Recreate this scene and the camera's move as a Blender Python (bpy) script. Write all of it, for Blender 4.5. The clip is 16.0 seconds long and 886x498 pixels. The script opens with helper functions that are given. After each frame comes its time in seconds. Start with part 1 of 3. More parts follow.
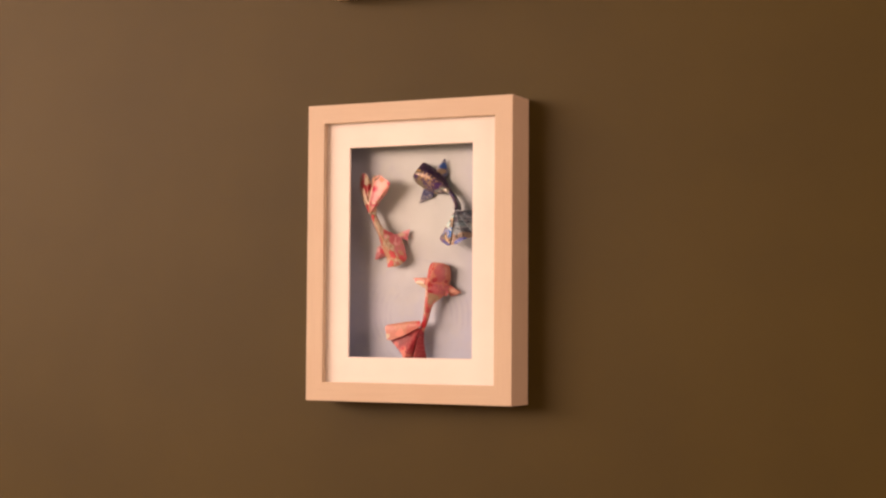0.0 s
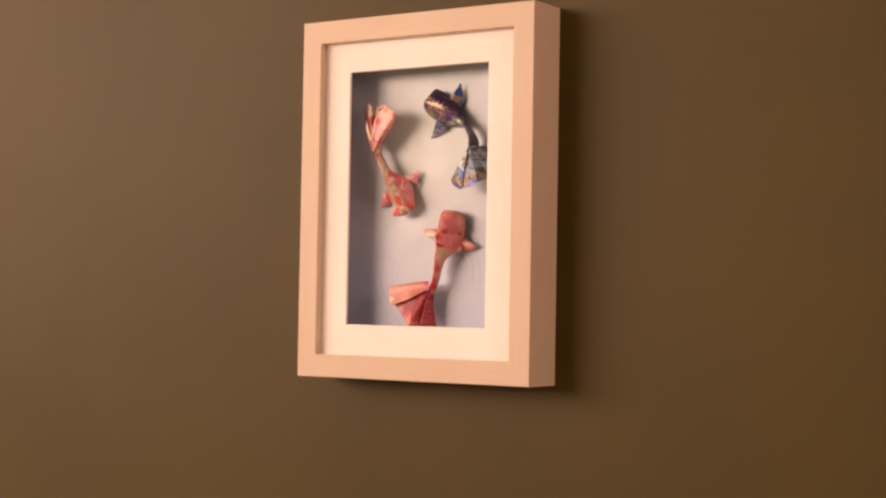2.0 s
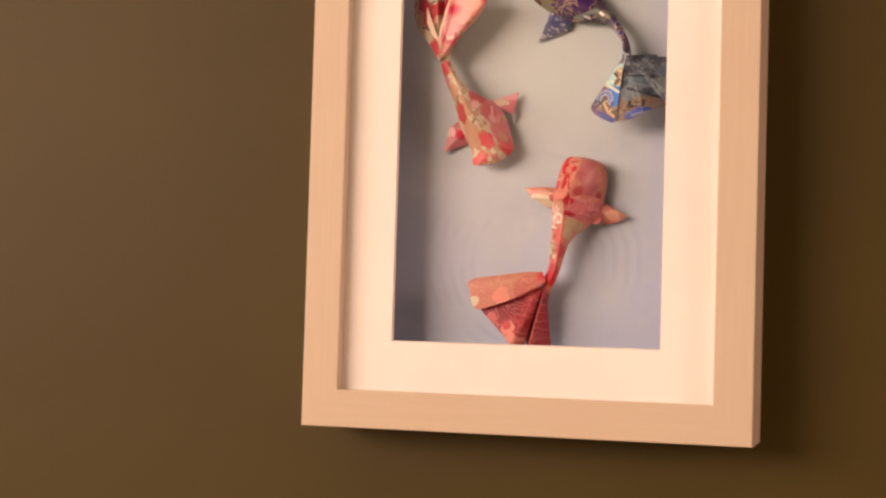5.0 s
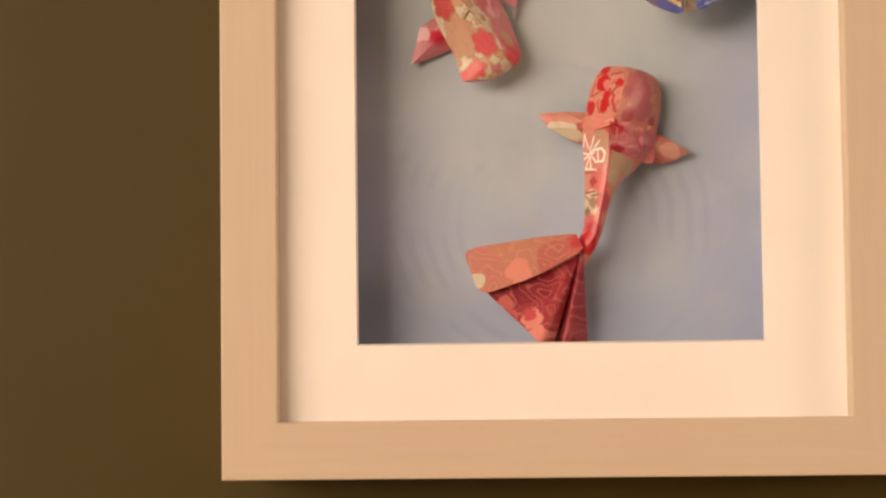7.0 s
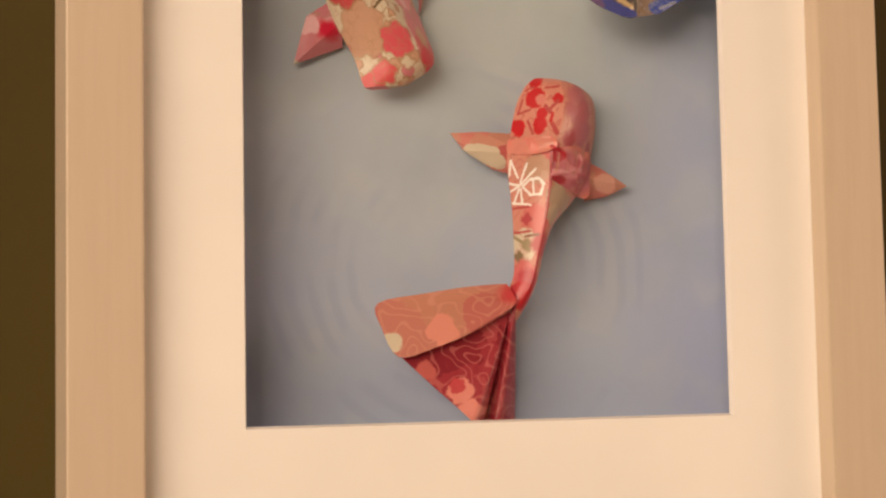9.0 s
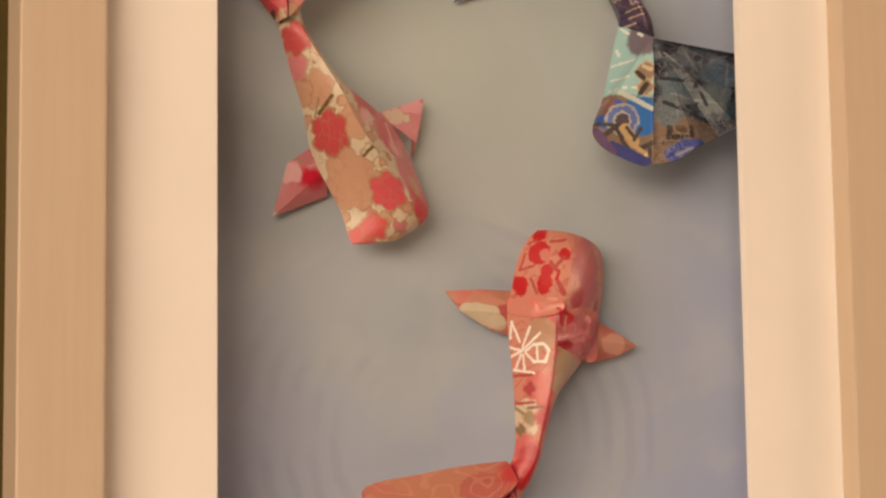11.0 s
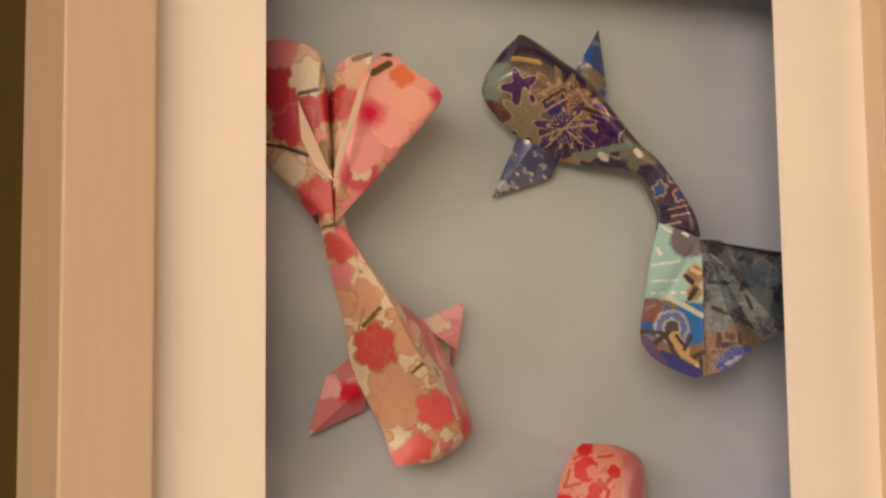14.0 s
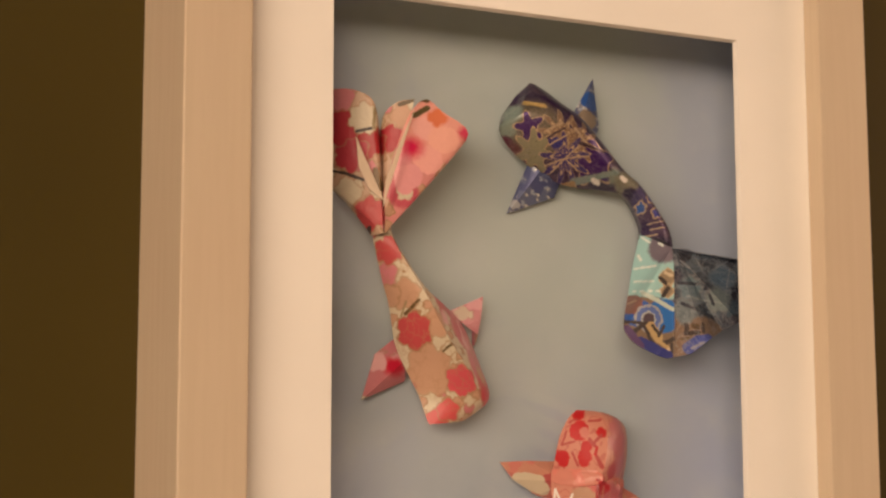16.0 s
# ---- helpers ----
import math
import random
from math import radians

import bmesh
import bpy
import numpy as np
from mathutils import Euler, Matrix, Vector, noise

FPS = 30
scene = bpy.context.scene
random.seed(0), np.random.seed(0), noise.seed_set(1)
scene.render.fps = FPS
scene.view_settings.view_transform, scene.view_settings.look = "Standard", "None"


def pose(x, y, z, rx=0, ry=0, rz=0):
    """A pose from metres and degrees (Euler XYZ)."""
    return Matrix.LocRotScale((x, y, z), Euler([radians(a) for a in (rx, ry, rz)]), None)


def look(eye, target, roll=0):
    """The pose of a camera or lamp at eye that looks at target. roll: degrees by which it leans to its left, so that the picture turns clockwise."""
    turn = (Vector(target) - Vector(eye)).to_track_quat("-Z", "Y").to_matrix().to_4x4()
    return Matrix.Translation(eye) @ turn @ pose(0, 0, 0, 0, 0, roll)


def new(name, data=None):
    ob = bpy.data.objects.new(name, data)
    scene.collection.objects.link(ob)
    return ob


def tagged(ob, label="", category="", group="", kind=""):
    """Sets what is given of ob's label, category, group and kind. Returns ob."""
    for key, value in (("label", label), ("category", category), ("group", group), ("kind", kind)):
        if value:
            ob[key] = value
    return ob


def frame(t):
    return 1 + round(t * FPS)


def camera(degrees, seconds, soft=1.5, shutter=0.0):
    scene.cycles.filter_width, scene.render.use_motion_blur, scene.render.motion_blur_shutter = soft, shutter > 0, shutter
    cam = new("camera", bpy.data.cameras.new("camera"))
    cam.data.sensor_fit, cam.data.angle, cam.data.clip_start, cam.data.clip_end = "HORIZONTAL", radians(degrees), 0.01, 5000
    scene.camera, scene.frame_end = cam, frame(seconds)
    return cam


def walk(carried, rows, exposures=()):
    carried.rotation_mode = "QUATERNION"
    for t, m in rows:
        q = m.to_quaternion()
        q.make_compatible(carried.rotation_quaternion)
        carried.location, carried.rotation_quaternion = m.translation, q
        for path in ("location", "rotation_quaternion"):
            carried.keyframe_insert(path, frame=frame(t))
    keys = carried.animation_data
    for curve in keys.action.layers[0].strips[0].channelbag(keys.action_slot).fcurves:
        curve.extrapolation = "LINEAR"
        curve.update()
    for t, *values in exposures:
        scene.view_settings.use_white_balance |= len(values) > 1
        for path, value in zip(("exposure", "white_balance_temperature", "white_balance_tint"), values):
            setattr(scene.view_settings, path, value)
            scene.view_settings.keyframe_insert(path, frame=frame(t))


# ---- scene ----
# ---- camera ----
cam = camera(30.918, 16.0, soft=2.4)
PATH = [
    (0, look((0.8809, -1.5519, 1.4241), (0.4520, -0.6497, 1.4705), 0.36)),
    (0.5, look((0.8808, -1.4302, 1.4182), (0.4307, -0.5381, 1.4572), 0.15)),
    (1, look((0.8907, -1.3104, 1.4142), (0.4157, -0.4311, 1.4471), 0.17)),
    (1.5, look((0.9048, -1.2277, 1.4090), (0.3927, -0.3696, 1.4447), 0.71)),
    (2, look((0.9059, -1.1842, 1.4082), (0.3567, -0.3492, 1.4417), 0.97)),
    (2.5, look((0.8575, -1.1344, 1.4042), (0.3019, -0.3038, 1.4398), 0.63)),
    (3, look((0.7391, -1.0736, 1.4061), (0.2140, -0.2238, 1.4516), 0.44)),
    (3.5, look((0.6287, -1.0006, 1.4130), (0.1504, -0.1237, 1.4615), 0.90)),
    (4, look((0.5146, -0.9349, 1.4188), (0.0856, -0.0327, 1.4634), 1.40)),
    (4.5, look((0.4074, -0.8990, 1.4148), (0.0559, 0.0365, 1.4523), 1.77)),
    (5, look((0.3162, -0.8617, 1.4013), (0.0365, 0.0974, 1.4433), 1.68)),
    (5.2, look((0.2761, -0.8619, 1.3986), (0.0355, 0.1079, 1.4382), 0.80)),
    (7.5, look((0.0441, -0.5626, 1.3924), (0.1055, 0.4342, 1.4433), -0.96)),
    (8, look((-0.0192, -0.5467, 1.4025), (0.1744, 0.4330, 1.4546), -1.63)),
    (8.2, look((-0.0279, -0.5226, 1.3986), (0.2090, 0.4469, 1.4604), -1.55)),
    (10.3, look((-0.0290, -0.4437, 1.4302), (0.2915, 0.5000, 1.5125), -1.04)),
    (10.5, look((-0.0296, -0.4386, 1.4365), (0.2968, 0.5026, 1.5232), -1.09)),
    (11, look((-0.0261, -0.4221, 1.4439), (0.2961, 0.5200, 1.5361), -0.75)),
    (11.5, look((-0.0248, -0.4070, 1.4541), (0.2844, 0.5395, 1.5471), -0.73)),
    (12, look((-0.0208, -0.3896, 1.4647), (0.2991, 0.5519, 1.5710), -0.97)),
    (12.5, look((-0.0285, -0.3836, 1.4756), (0.3195, 0.5474, 1.5856), -0.98)),
    (13, look((-0.0381, -0.3772, 1.4856), (0.3328, 0.5449, 1.5966), -0.88)),
    (13.5, look((-0.0540, -0.3714, 1.4906), (0.3538, 0.5344, 1.6054), -0.79)),
    (14, look((-0.0711, -0.3776, 1.4895), (0.3566, 0.5183, 1.6100), -0.69)),
    (14.5, look((-0.0892, -0.3971, 1.4883), (0.3529, 0.4911, 1.6131), -0.58)),
    (15, look((-0.1050, -0.4178, 1.4867), (0.3457, 0.4666, 1.6082), -0.42)),
    (15.5, look((-0.1089, -0.4486, 1.4870), (0.3387, 0.4382, 1.6030), -0.18)),
    (16, look((-0.1234, -0.4684, 1.4767), (0.3047, 0.4268, 1.6007), -0.12)),
]
EXPOSURES = [(0.0, 0.02, 6700, 26), (5.0, 0.0, 6480, 20), (8.0, -0.20, 6200, 6), (11.0, -0.36, 6480, 8), (16.0, -0.46, 6620, 8)]
walk(cam, PATH, EXPOSURES)

# ---- light: warm room lamps in the evening ----
world = bpy.data.worlds.new("world")
scene.world = world
world.use_nodes = True
world.node_tree.nodes["Background"].inputs[0].default_value = (1.0, 0.7, 0.5, 1)
world.node_tree.nodes["Background"].inputs[1].default_value = 0.02


def area_lamp(name, eye, target, wide, tall, power, colour):
    data = bpy.data.lights.new(name, "AREA")
    data.shape, data.size, data.size_y, data.energy, data.color = "RECTANGLE", wide, tall, power, colour
    ob = new(name, data)
    ob.matrix_world = look(eye, target)
    return ob


WARM = (1.0, 0.72, 0.52)
area_lamp("lamp_light_left", (-2.9, -3.2, 2.2), (0.1, 0, 1.5), 4.0, 1.2, 228, WARM)
area_lamp("lamp_light_right", (2.6, -1.05, 1.95), (0.1, 0, 1.5), 0.9, 0.7, 25, (1.0, 0.64, 0.45))

# ---- materials ----
MM = 0.001


class Nodes:
    """Small helper to write node trees as expressions."""

    def __init__(self, name):
        self.mat = bpy.data.materials.new(name)
        self.mat.use_nodes = True
        self.tree = self.mat.node_tree
        self.bsdf = self.tree.nodes["Principled BSDF"]

    def add(self, kind, **inputs):
        n = self.tree.nodes.new(kind)
        for key, value in inputs.items():
            self.put(n.inputs[key.replace("_", " ")], value)
        return n

    def put(self, socket, value):
        if isinstance(value, bpy.types.NodeSocket):
            self.tree.links.new(value, socket)
        elif isinstance(value, tuple) and len(value) == 3 and socket.type == "RGBA":
            socket.default_value = (*value, 1)
        else:
            socket.default_value = value

    def coords(self, scale=(1, 1, 1), turn=0.0):
        """Object coordinates in millimetres, stretched."""
        m = self.add("ShaderNodeMapping", Vector=self.add("ShaderNodeTexCoord").outputs["Object"])
        m.inputs["Scale"].default_value = [1000 * k for k in scale]
        m.inputs["Rotation"].default_value = (0, turn, 0)
        return m.outputs[0]

    def math(self, op, a, b=0.0, c=0.0):
        n = self.tree.nodes.new("ShaderNodeMath")
        n.operation = op
        for i, v in enumerate((a, b, c)):
            self.put(n.inputs[i], v)
        return n.outputs[0]

    def vmath(self, op, a, b=(0, 0, 0), scale=None):
        n = self.tree.nodes.new("ShaderNodeVectorMath")
        n.operation = op
        self.put(n.inputs[0], a)
        self.put(n.inputs[1], b)
        if scale is not None:
            self.put(n.inputs["Scale"], scale)
        return n.outputs["Value"] if op in ("LENGTH", "DISTANCE", "DOT_PRODUCT") else n.outputs[0]

    def noise(self, vec, scale, detail=3.0, rough=0.5):
        return self.add("ShaderNodeTexNoise", Vector=vec, Scale=scale, Detail=detail, Roughness=rough)

    def ramp(self, value, lo, hi, a=0.0, b=1.0, smooth=True):
        n = self.add("ShaderNodeMapRange", Value=value)
        n.interpolation_type = "SMOOTHSTEP" if smooth else "LINEAR"
        for key, v in zip(("From Min", "From Max", "To Min", "To Max"), (lo, hi, a, b)):
            n.inputs[key].default_value = v
        return n.outputs[0]

    def mix(self, fac, a, b, blend="MIX"):
        n = self.tree.nodes.new("ShaderNodeMix")
        n.data_type, n.blend_type = "RGBA", blend
        self.put(n.inputs[0], fac)
        self.put(n.inputs[6], a)
        self.put(n.inputs[7], b)
        return n.outputs[2]

    def bump(self, height, strength, distance):
        return self.add("ShaderNodeBump", Height=height, Strength=strength, Distance=distance).outputs[0]

    def surface(self, colour, rough, normal=None, metal=0.0, specular=0.5):
        self.put(self.bsdf.inputs["Base Color"], colour)
        self.put(self.bsdf.inputs["Roughness"], rough)
        self.put(self.bsdf.inputs["Metallic"], metal)
        self.put(self.bsdf.inputs["Specular IOR Level"], specular)
        if normal is not None:
            self.put(self.bsdf.inputs["Normal"], normal)
        return self.mat


def wall_paint(name, colour):
    n = Nodes(name)
    v = n.coords()
    broad = n.noise(v, 0.006, 3).outputs["Fac"]
    fine = n.noise(v, 0.35, 4, 0.6).outputs["Fac"]
    c = n.mix(n.ramp(broad, 0.3, 0.7), tuple(k * 0.93 for k in colour), tuple(k * 1.07 for k in colour))
    c = n.mix(n.ramp(fine, 0.3, 0.7, 0.0, 0.10), c, tuple(k * 1.3 for k in colour))
    height = n.math("ADD", n.noise(v, 0.22, 3).outputs["Fac"], n.math("MULTIPLY", n.noise(v, 0.9, 2).outputs["Fac"], 0.4))
    return n.surface(c, n.ramp(fine, 0.2, 0.8, 0.50, 0.60), n.bump(height, 0.12, 0.0005), specular=0.25)


def birch(name, along):
    """Pale birch, its grain along one axis ('x' or 'z')."""
    n = Nodes(name)
    v = n.coords((0.05, 1, 1) if along == "x" else (1, 1, 0.05))
    grain = n.noise(v, 0.35, 5, 0.65).outputs["Fac"]
    pores = n.noise(v, 1.6, 3, 0.6).outputs["Fac"]
    broad = n.noise(n.coords(), 0.018, 2).outputs["Fac"]
    c = n.mix(n.ramp(grain, 0.30, 0.72), (0.60, 0.508, 0.39), (0.575, 0.484, 0.366))
    c = n.mix(n.ramp(pores, 0.55, 0.75, 0.0, 0.06), c, (0.47, 0.36, 0.25))
    c = n.mix(n.ramp(broad, 0.3, 0.7, 0.0, 0.22), c, (0.57, 0.44, 0.325))
    return n.surface(c, n.ramp(grain, 0.3, 0.7, 0.46, 0.54), n.bump(grain, 0.05, 0.0003), specular=0.35)


def card(name, colour):
    n = Nodes(name)
    v = n.coords()
    fine = n.noise(v, 1.4, 4, 0.6).outputs["Fac"]
    broad = n.noise(v, 0.02, 2).outputs["Fac"]
    c = n.mix(n.ramp(broad, 0.3, 0.7), colour, tuple(k * 0.96 for k in colour))
    return n.surface(c, 0.85, n.bump(fine, 0.08, 0.0002), specular=0.2)


def watercolour(name, rings):
    """Washed paper: grey-green above, blue below, cloudy, with faint rings of ripples."""
    n = Nodes(name)
    v = n.coords()
    x = n.add("ShaderNodeSeparateXYZ", Vector=v).outputs
    cloud = n.noise(v, 0.022, 4, 0.55)
    wash = n.noise(v, 0.05, 3, 0.5).outputs["Fac"]
    level = n.math("ADD", x["Z"], n.math("MULTIPLY_ADD", cloud.outputs["Fac"], 90.0, -45.0))
    c = n.mix(n.ramp(level, 70.0, 200.0), (0.43, 0.525, 0.70), (0.46, 0.555, 0.575))
    side = n.math("ABSOLUTE", n.math("MULTIPLY_ADD", wash, 30.0, n.math("SUBTRACT", x["X"], 135.0)))
    c = n.mix(n.ramp(side, 34.0, 78.0, 0.0, 0.55), c, (0.345, 0.40, 0.63))
    c = n.mix(n.ramp(wash, 0.45, 0.75, 0.0, 0.36), c, (0.53, 0.60, 0.64))
    c = n.mix(n.ramp(cloud.outputs["Fac"], 0.53, 0.75, 0.0, 0.6), c, (0.37, 0.455, 0.58))
    bent = n.vmath("ADD", v, n.vmath("SCALE", cloud.outputs["Color"], scale=9.0))
    for cx, cz, near, far, step in rings:
        d = n.vmath("DISTANCE", bent, (cx + 4.5, 4.5, cz + 4.5))
        wave = n.ramp(n.math("SINE", n.math("MULTIPLY", d, 6.283 / step)), -0.6, 1.0)
        band = n.math("MULTIPLY", n.ramp(d, near, near + 6), n.ramp(d, far, far + 8, 1.0, 0.0))
        patch = n.ramp(n.noise(v, 0.035, 2).outputs["Fac"], 0.44, 0.6)
        c = n.mix(n.math("MULTIPLY", n.math("MULTIPLY", wave, band), n.math("MULTIPLY", patch, 0.22)), c, (0.27, 0.34, 0.57))
    fine = n.noise(v, 0.9, 4, 0.6).outputs["Fac"]
    return n.surface(c, n.ramp(wash, 0.3, 0.7, 0.42, 0.5), n.bump(fine, 0.06, 0.0003), specular=0.9)


def printed_paper(name, ground, cells=(), blobs=(), strokes=(), outline=None, rough=0.35, metal=0.0, cell=0.16, swirl=None, crumple=0.35,
                  filigree=None, rim=None, bloom=None, specular=0.6):
    """Washi with a printed pattern. Blobs: (x, z, radius, petals, colour, blur, spike, turn) and strokes: (x0, z0, x1, z1, half width, colour),
    in millimetres of the unfolded paper. bloom: (scale, radius, [(share, colour)], rim colour) scatters small blossoms over the ground."""
    n = Nodes(name)
    v = n.coords()
    uv = n.tree.nodes.new("ShaderNodeUVMap")
    uv.uv_map = "print"
    at = n.add("ShaderNodeSeparateXYZ", Vector=uv.outputs[0]).outputs
    flat = n.add("ShaderNodeCombineXYZ", X=at["X"], Z=at["Y"]).outputs[0]

    def bend(scale, detail, reach):
        shift = n.vmath("SUBTRACT", n.noise(flat, scale, detail).outputs["Color"], (0.5, 0.5, 0.5))
        return n.vmath("ADD", flat, n.vmath("SCALE", shift, scale=reach))

    bent = n.vmath("MULTIPLY", bend(0.5, 2, 3.0), (1, 0, 1))
    soft = n.vmath("MULTIPLY", bend(0.7, 3, 2.0), (1, 0, 1))
    fine = n.vmath("MULTIPLY", bend(0.9, 2, 0.7), (1, 0, 1))
    c = ground
    if bloom:
        scale, radius, tints, edge_colour = bloom
        vor = n.add("ShaderNodeTexVoronoi", Vector=bent, Scale=scale)
        pick = n.add("ShaderNodeSeparateColor", Color=vor.outputs["Color"]).outputs[0]
        tint = tints[0][1]
        for share, colour in tints[1:]:
            tint = n.mix(n.ramp(pick, share - 0.01, share + 0.01), tint, colour)
        far = vor.outputs["Distance"]
        c = n.mix(n.ramp(far, radius + 0.04, radius + 0.08, 1.0, 0.0), c, edge_colour)
        c = n.mix(n.ramp(far, radius - 0.02, radius + 0.02, 1.0, 0.0), c, tint)
    if cells:
        vor = n.add("ShaderNodeTexVoronoi", Vector=bent, Scale=cell)
        pick = n.add("ShaderNodeSeparateColor", Color=vor.outputs["Color"]).outputs[0]
        for share, colour in cells:
            c = n.mix(n.ramp(pick, share - 0.01, share + 0.01), c, colour)
    if outline:
        edge = n.add("ShaderNodeTexVoronoi", Vector=bent, Scale=cell)
        edge.feature = "DISTANCE_TO_EDGE"
        c = n.mix(n.ramp(edge.outputs["Distance"], 0.03, 0.07, 1.0, 0.0), c, outline)
    if swirl:
        bands = n.math("SINE", n.math("MULTIPLY", n.noise(flat, swirl[0], 1.0).outputs["Fac"], swirl[1]))
        c = n.mix(n.math("MULTIPLY", n.ramp(bands, swirl[2], swirl[2] + 0.25), swirl[3]), c, swirl[4])
    for x, z, radius, petals, colour, *more in blobs:
        blur = more[0] if more else 0.35
        spike, turn = (more[1], more[2]) if len(more) > 2 else (0.0, 0.0)
        base = fine if spike else soft
        d = n.vmath("DISTANCE", base, (x, 0, z))
        if petals:
            axes = n.add("ShaderNodeSeparateXYZ", Vector=n.vmath("SUBTRACT", base, (x, 0, z))).outputs
            half_turn = n.math("COSINE", n.math("MULTIPLY_ADD", n.math("ARCTAN2", axes["X"], axes["Z"]), petals / 2, turn))
            if spike:
                lobe = n.math("POWER", n.math("ABSOLUTE", half_turn), 3.0)
                d = n.math("DIVIDE", d, n.math("MULTIPLY_ADD", lobe, spike, 1.0 - spike))
            else:
                d = n.math("MULTIPLY", d, n.math("MULTIPLY_ADD", n.math("ABSOLUTE", half_turn), -0.26, 1.2))
        if rim and petals:
            c = n.mix(n.ramp(d, radius + 0.35, radius + 0.75, rim[0], 0.0), c, rim[1])
        c = n.mix(n.ramp(d, radius - blur, radius + blur, 1.0, 0.0), c, colour)
        if spike > 0.55:
            vein = n.math("ABSOLUTE", n.math("SUBTRACT", d, radius * 0.55))
            c = n.mix(n.ramp(vein, 0.35, 0.7, rim[0], 0.0), c, rim[1])
    for x0, z0, x1, z1, half, colour in strokes:
        bx, bz = x1 - x0, z1 - z0
        long2 = bx * bx + bz * bz
        p = n.vmath("SUBTRACT", fine, (x0, 0, z0))
        u = n.add("ShaderNodeClamp", Value=n.vmath("DOT_PRODUCT", p, (bx / long2, 0, bz / long2))).outputs[0]
        d = n.vmath("DISTANCE", p, n.vmath("SCALE", (bx, 0, bz), scale=u))
        c = n.mix(n.ramp(d, half - min(0.2, 0.6 * half), half + min(0.2, 0.6 * half), 1.0, 0.0), c, colour)
    if filigree:
        lace = n.add("ShaderNodeTexVoronoi", Vector=n.vmath("ADD", bent, n.vmath("SCALE", n.noise(v, 1.1, 2).outputs["Color"], scale=1.2)), Scale=filigree[0])
        lace.feature = "DISTANCE_TO_EDGE"
        mask = n.math("MULTIPLY", n.ramp(lace.outputs["Distance"], filigree[1], filigree[1] * 2.2, 1.0, 0.0), filigree[2])
        c = n.mix(n.math("MULTIPLY", mask, n.ramp(n.noise(v, 0.13, 2).outputs["Fac"], 0.40, 0.58)), c, filigree[3])
    fibre = n.noise(v, 2.2, 4, 0.6).outputs["Fac"]
    c = n.mix(n.ramp(fibre, 0.35, 0.7, 0.0, 0.14), c, n.mix(1.0, c, (0.8, 0.75, 0.7), "MULTIPLY"))
    creases = n.noise(v, 0.22, 3, 0.6).outputs["Fac"]
    height = n.math("ADD", creases, n.math("MULTIPLY", fibre, 0.1))
    return n.surface(c, n.ramp(fibre, 0.3, 0.7, rough - 0.05, rough + 0.08), n.bump(height, crumple, 0.0012), metal, specular)


# ---- building helpers ----
def part(name, bm, material, parent=None, label=""):
    bmesh.ops.recalc_face_normals(bm, faces=bm.faces)
    me = bpy.data.meshes.new(name)
    bm.to_mesh(me)
    bm.free()
    me.materials.append(material)
    ob = new(name, me)
    ob.parent = parent
    return tagged(ob, label)


def thing(name, at, label, category, group=""):
    ob = new(name)
    ob.location, ob.empty_display_size = at, 0.02
    return tagged(ob, label, category, group)


def box(bm, lo, hi):
    m = Matrix.Translation([(a + b) / 2 for a, b in zip(lo, hi)]) @ Matrix.Diagonal([b - a for a, b in zip(lo, hi)] + [1])
    bmesh.ops.create_cube(bm, size=1, matrix=m)
    return bm


def slab(name, lo, hi, material, label, category):
    return tagged(part(name, box(bmesh.new(), lo, hi), material), label, category, kind="structure")


# ---- room ----
PAINT = wall_paint("olive_wall_paint", (0.0545, 0.0388, 0.0032))
CEILING = wall_paint("white_ceiling_paint", (0.72, 0.71, 0.68))
FLOOR = birch("floor_boards", "x")
X0, X1, Y0, TOP = -4.6, 3.2, -4.9, 2.9
slab("wall_north", (X0 - 0.1, 0.0, 0), (X1 + 0.1, 0.1, TOP), PAINT, "smooth matt olive-brown painted wall lit by warm lamps", "wall")
slab("wall_south", (X0 - 0.1, Y0 - 0.1, 0), (X1 + 0.1, Y0, TOP), PAINT, "plain olive-brown painted wall", "wall")
slab("wall_west", (X0 - 0.1, Y0, 0), (X0, 0, TOP), PAINT, "plain olive-brown painted wall", "wall")
slab("wall_east", (X1, Y0, 0), (X1 + 0.1, 0, TOP), PAINT, "plain olive-brown painted wall", "wall")
slab("floor", (X0 - 0.1, Y0 - 0.1, -0.1), (X1 + 0.1, 0.1, 0), FLOOR, "plain pale wooden floor", "floor")
slab("ceiling", (X0 - 0.1, Y0 - 0.1, TOP), (X1 + 0.1, 0.1, TOP + 0.1), CEILING, "plain white painted ceiling", "ceiling")

# ---- shadow box frame on the wall ----
WIDTH, HEIGHT, DEPTH, FACE = 242.0, 320.0, 43.1, 20.2   # outer size and face of the moulding, mm
MAT_BACK, MAT_THICK, BACKING = -33.7, 1.9, -8.0         # planes in front of the wall, mm
WINDOW = (48.3, 193.1, 47.6, 272.7)                     # opening of the mount: left, right, bottom, top
BASE = Vector((0, 0, 1.34))

BIRCH_X, BIRCH_Z = birch("birch_across", "x"), birch("birch_upright", "z")
MOUNT = card("white_mount_card", (0.89, 0.88, 0.85))
CORE = card("mount_core", (0.84, 0.83, 0.80))
BOARD = card("spacer_card", (0.74, 0.73, 0.70))


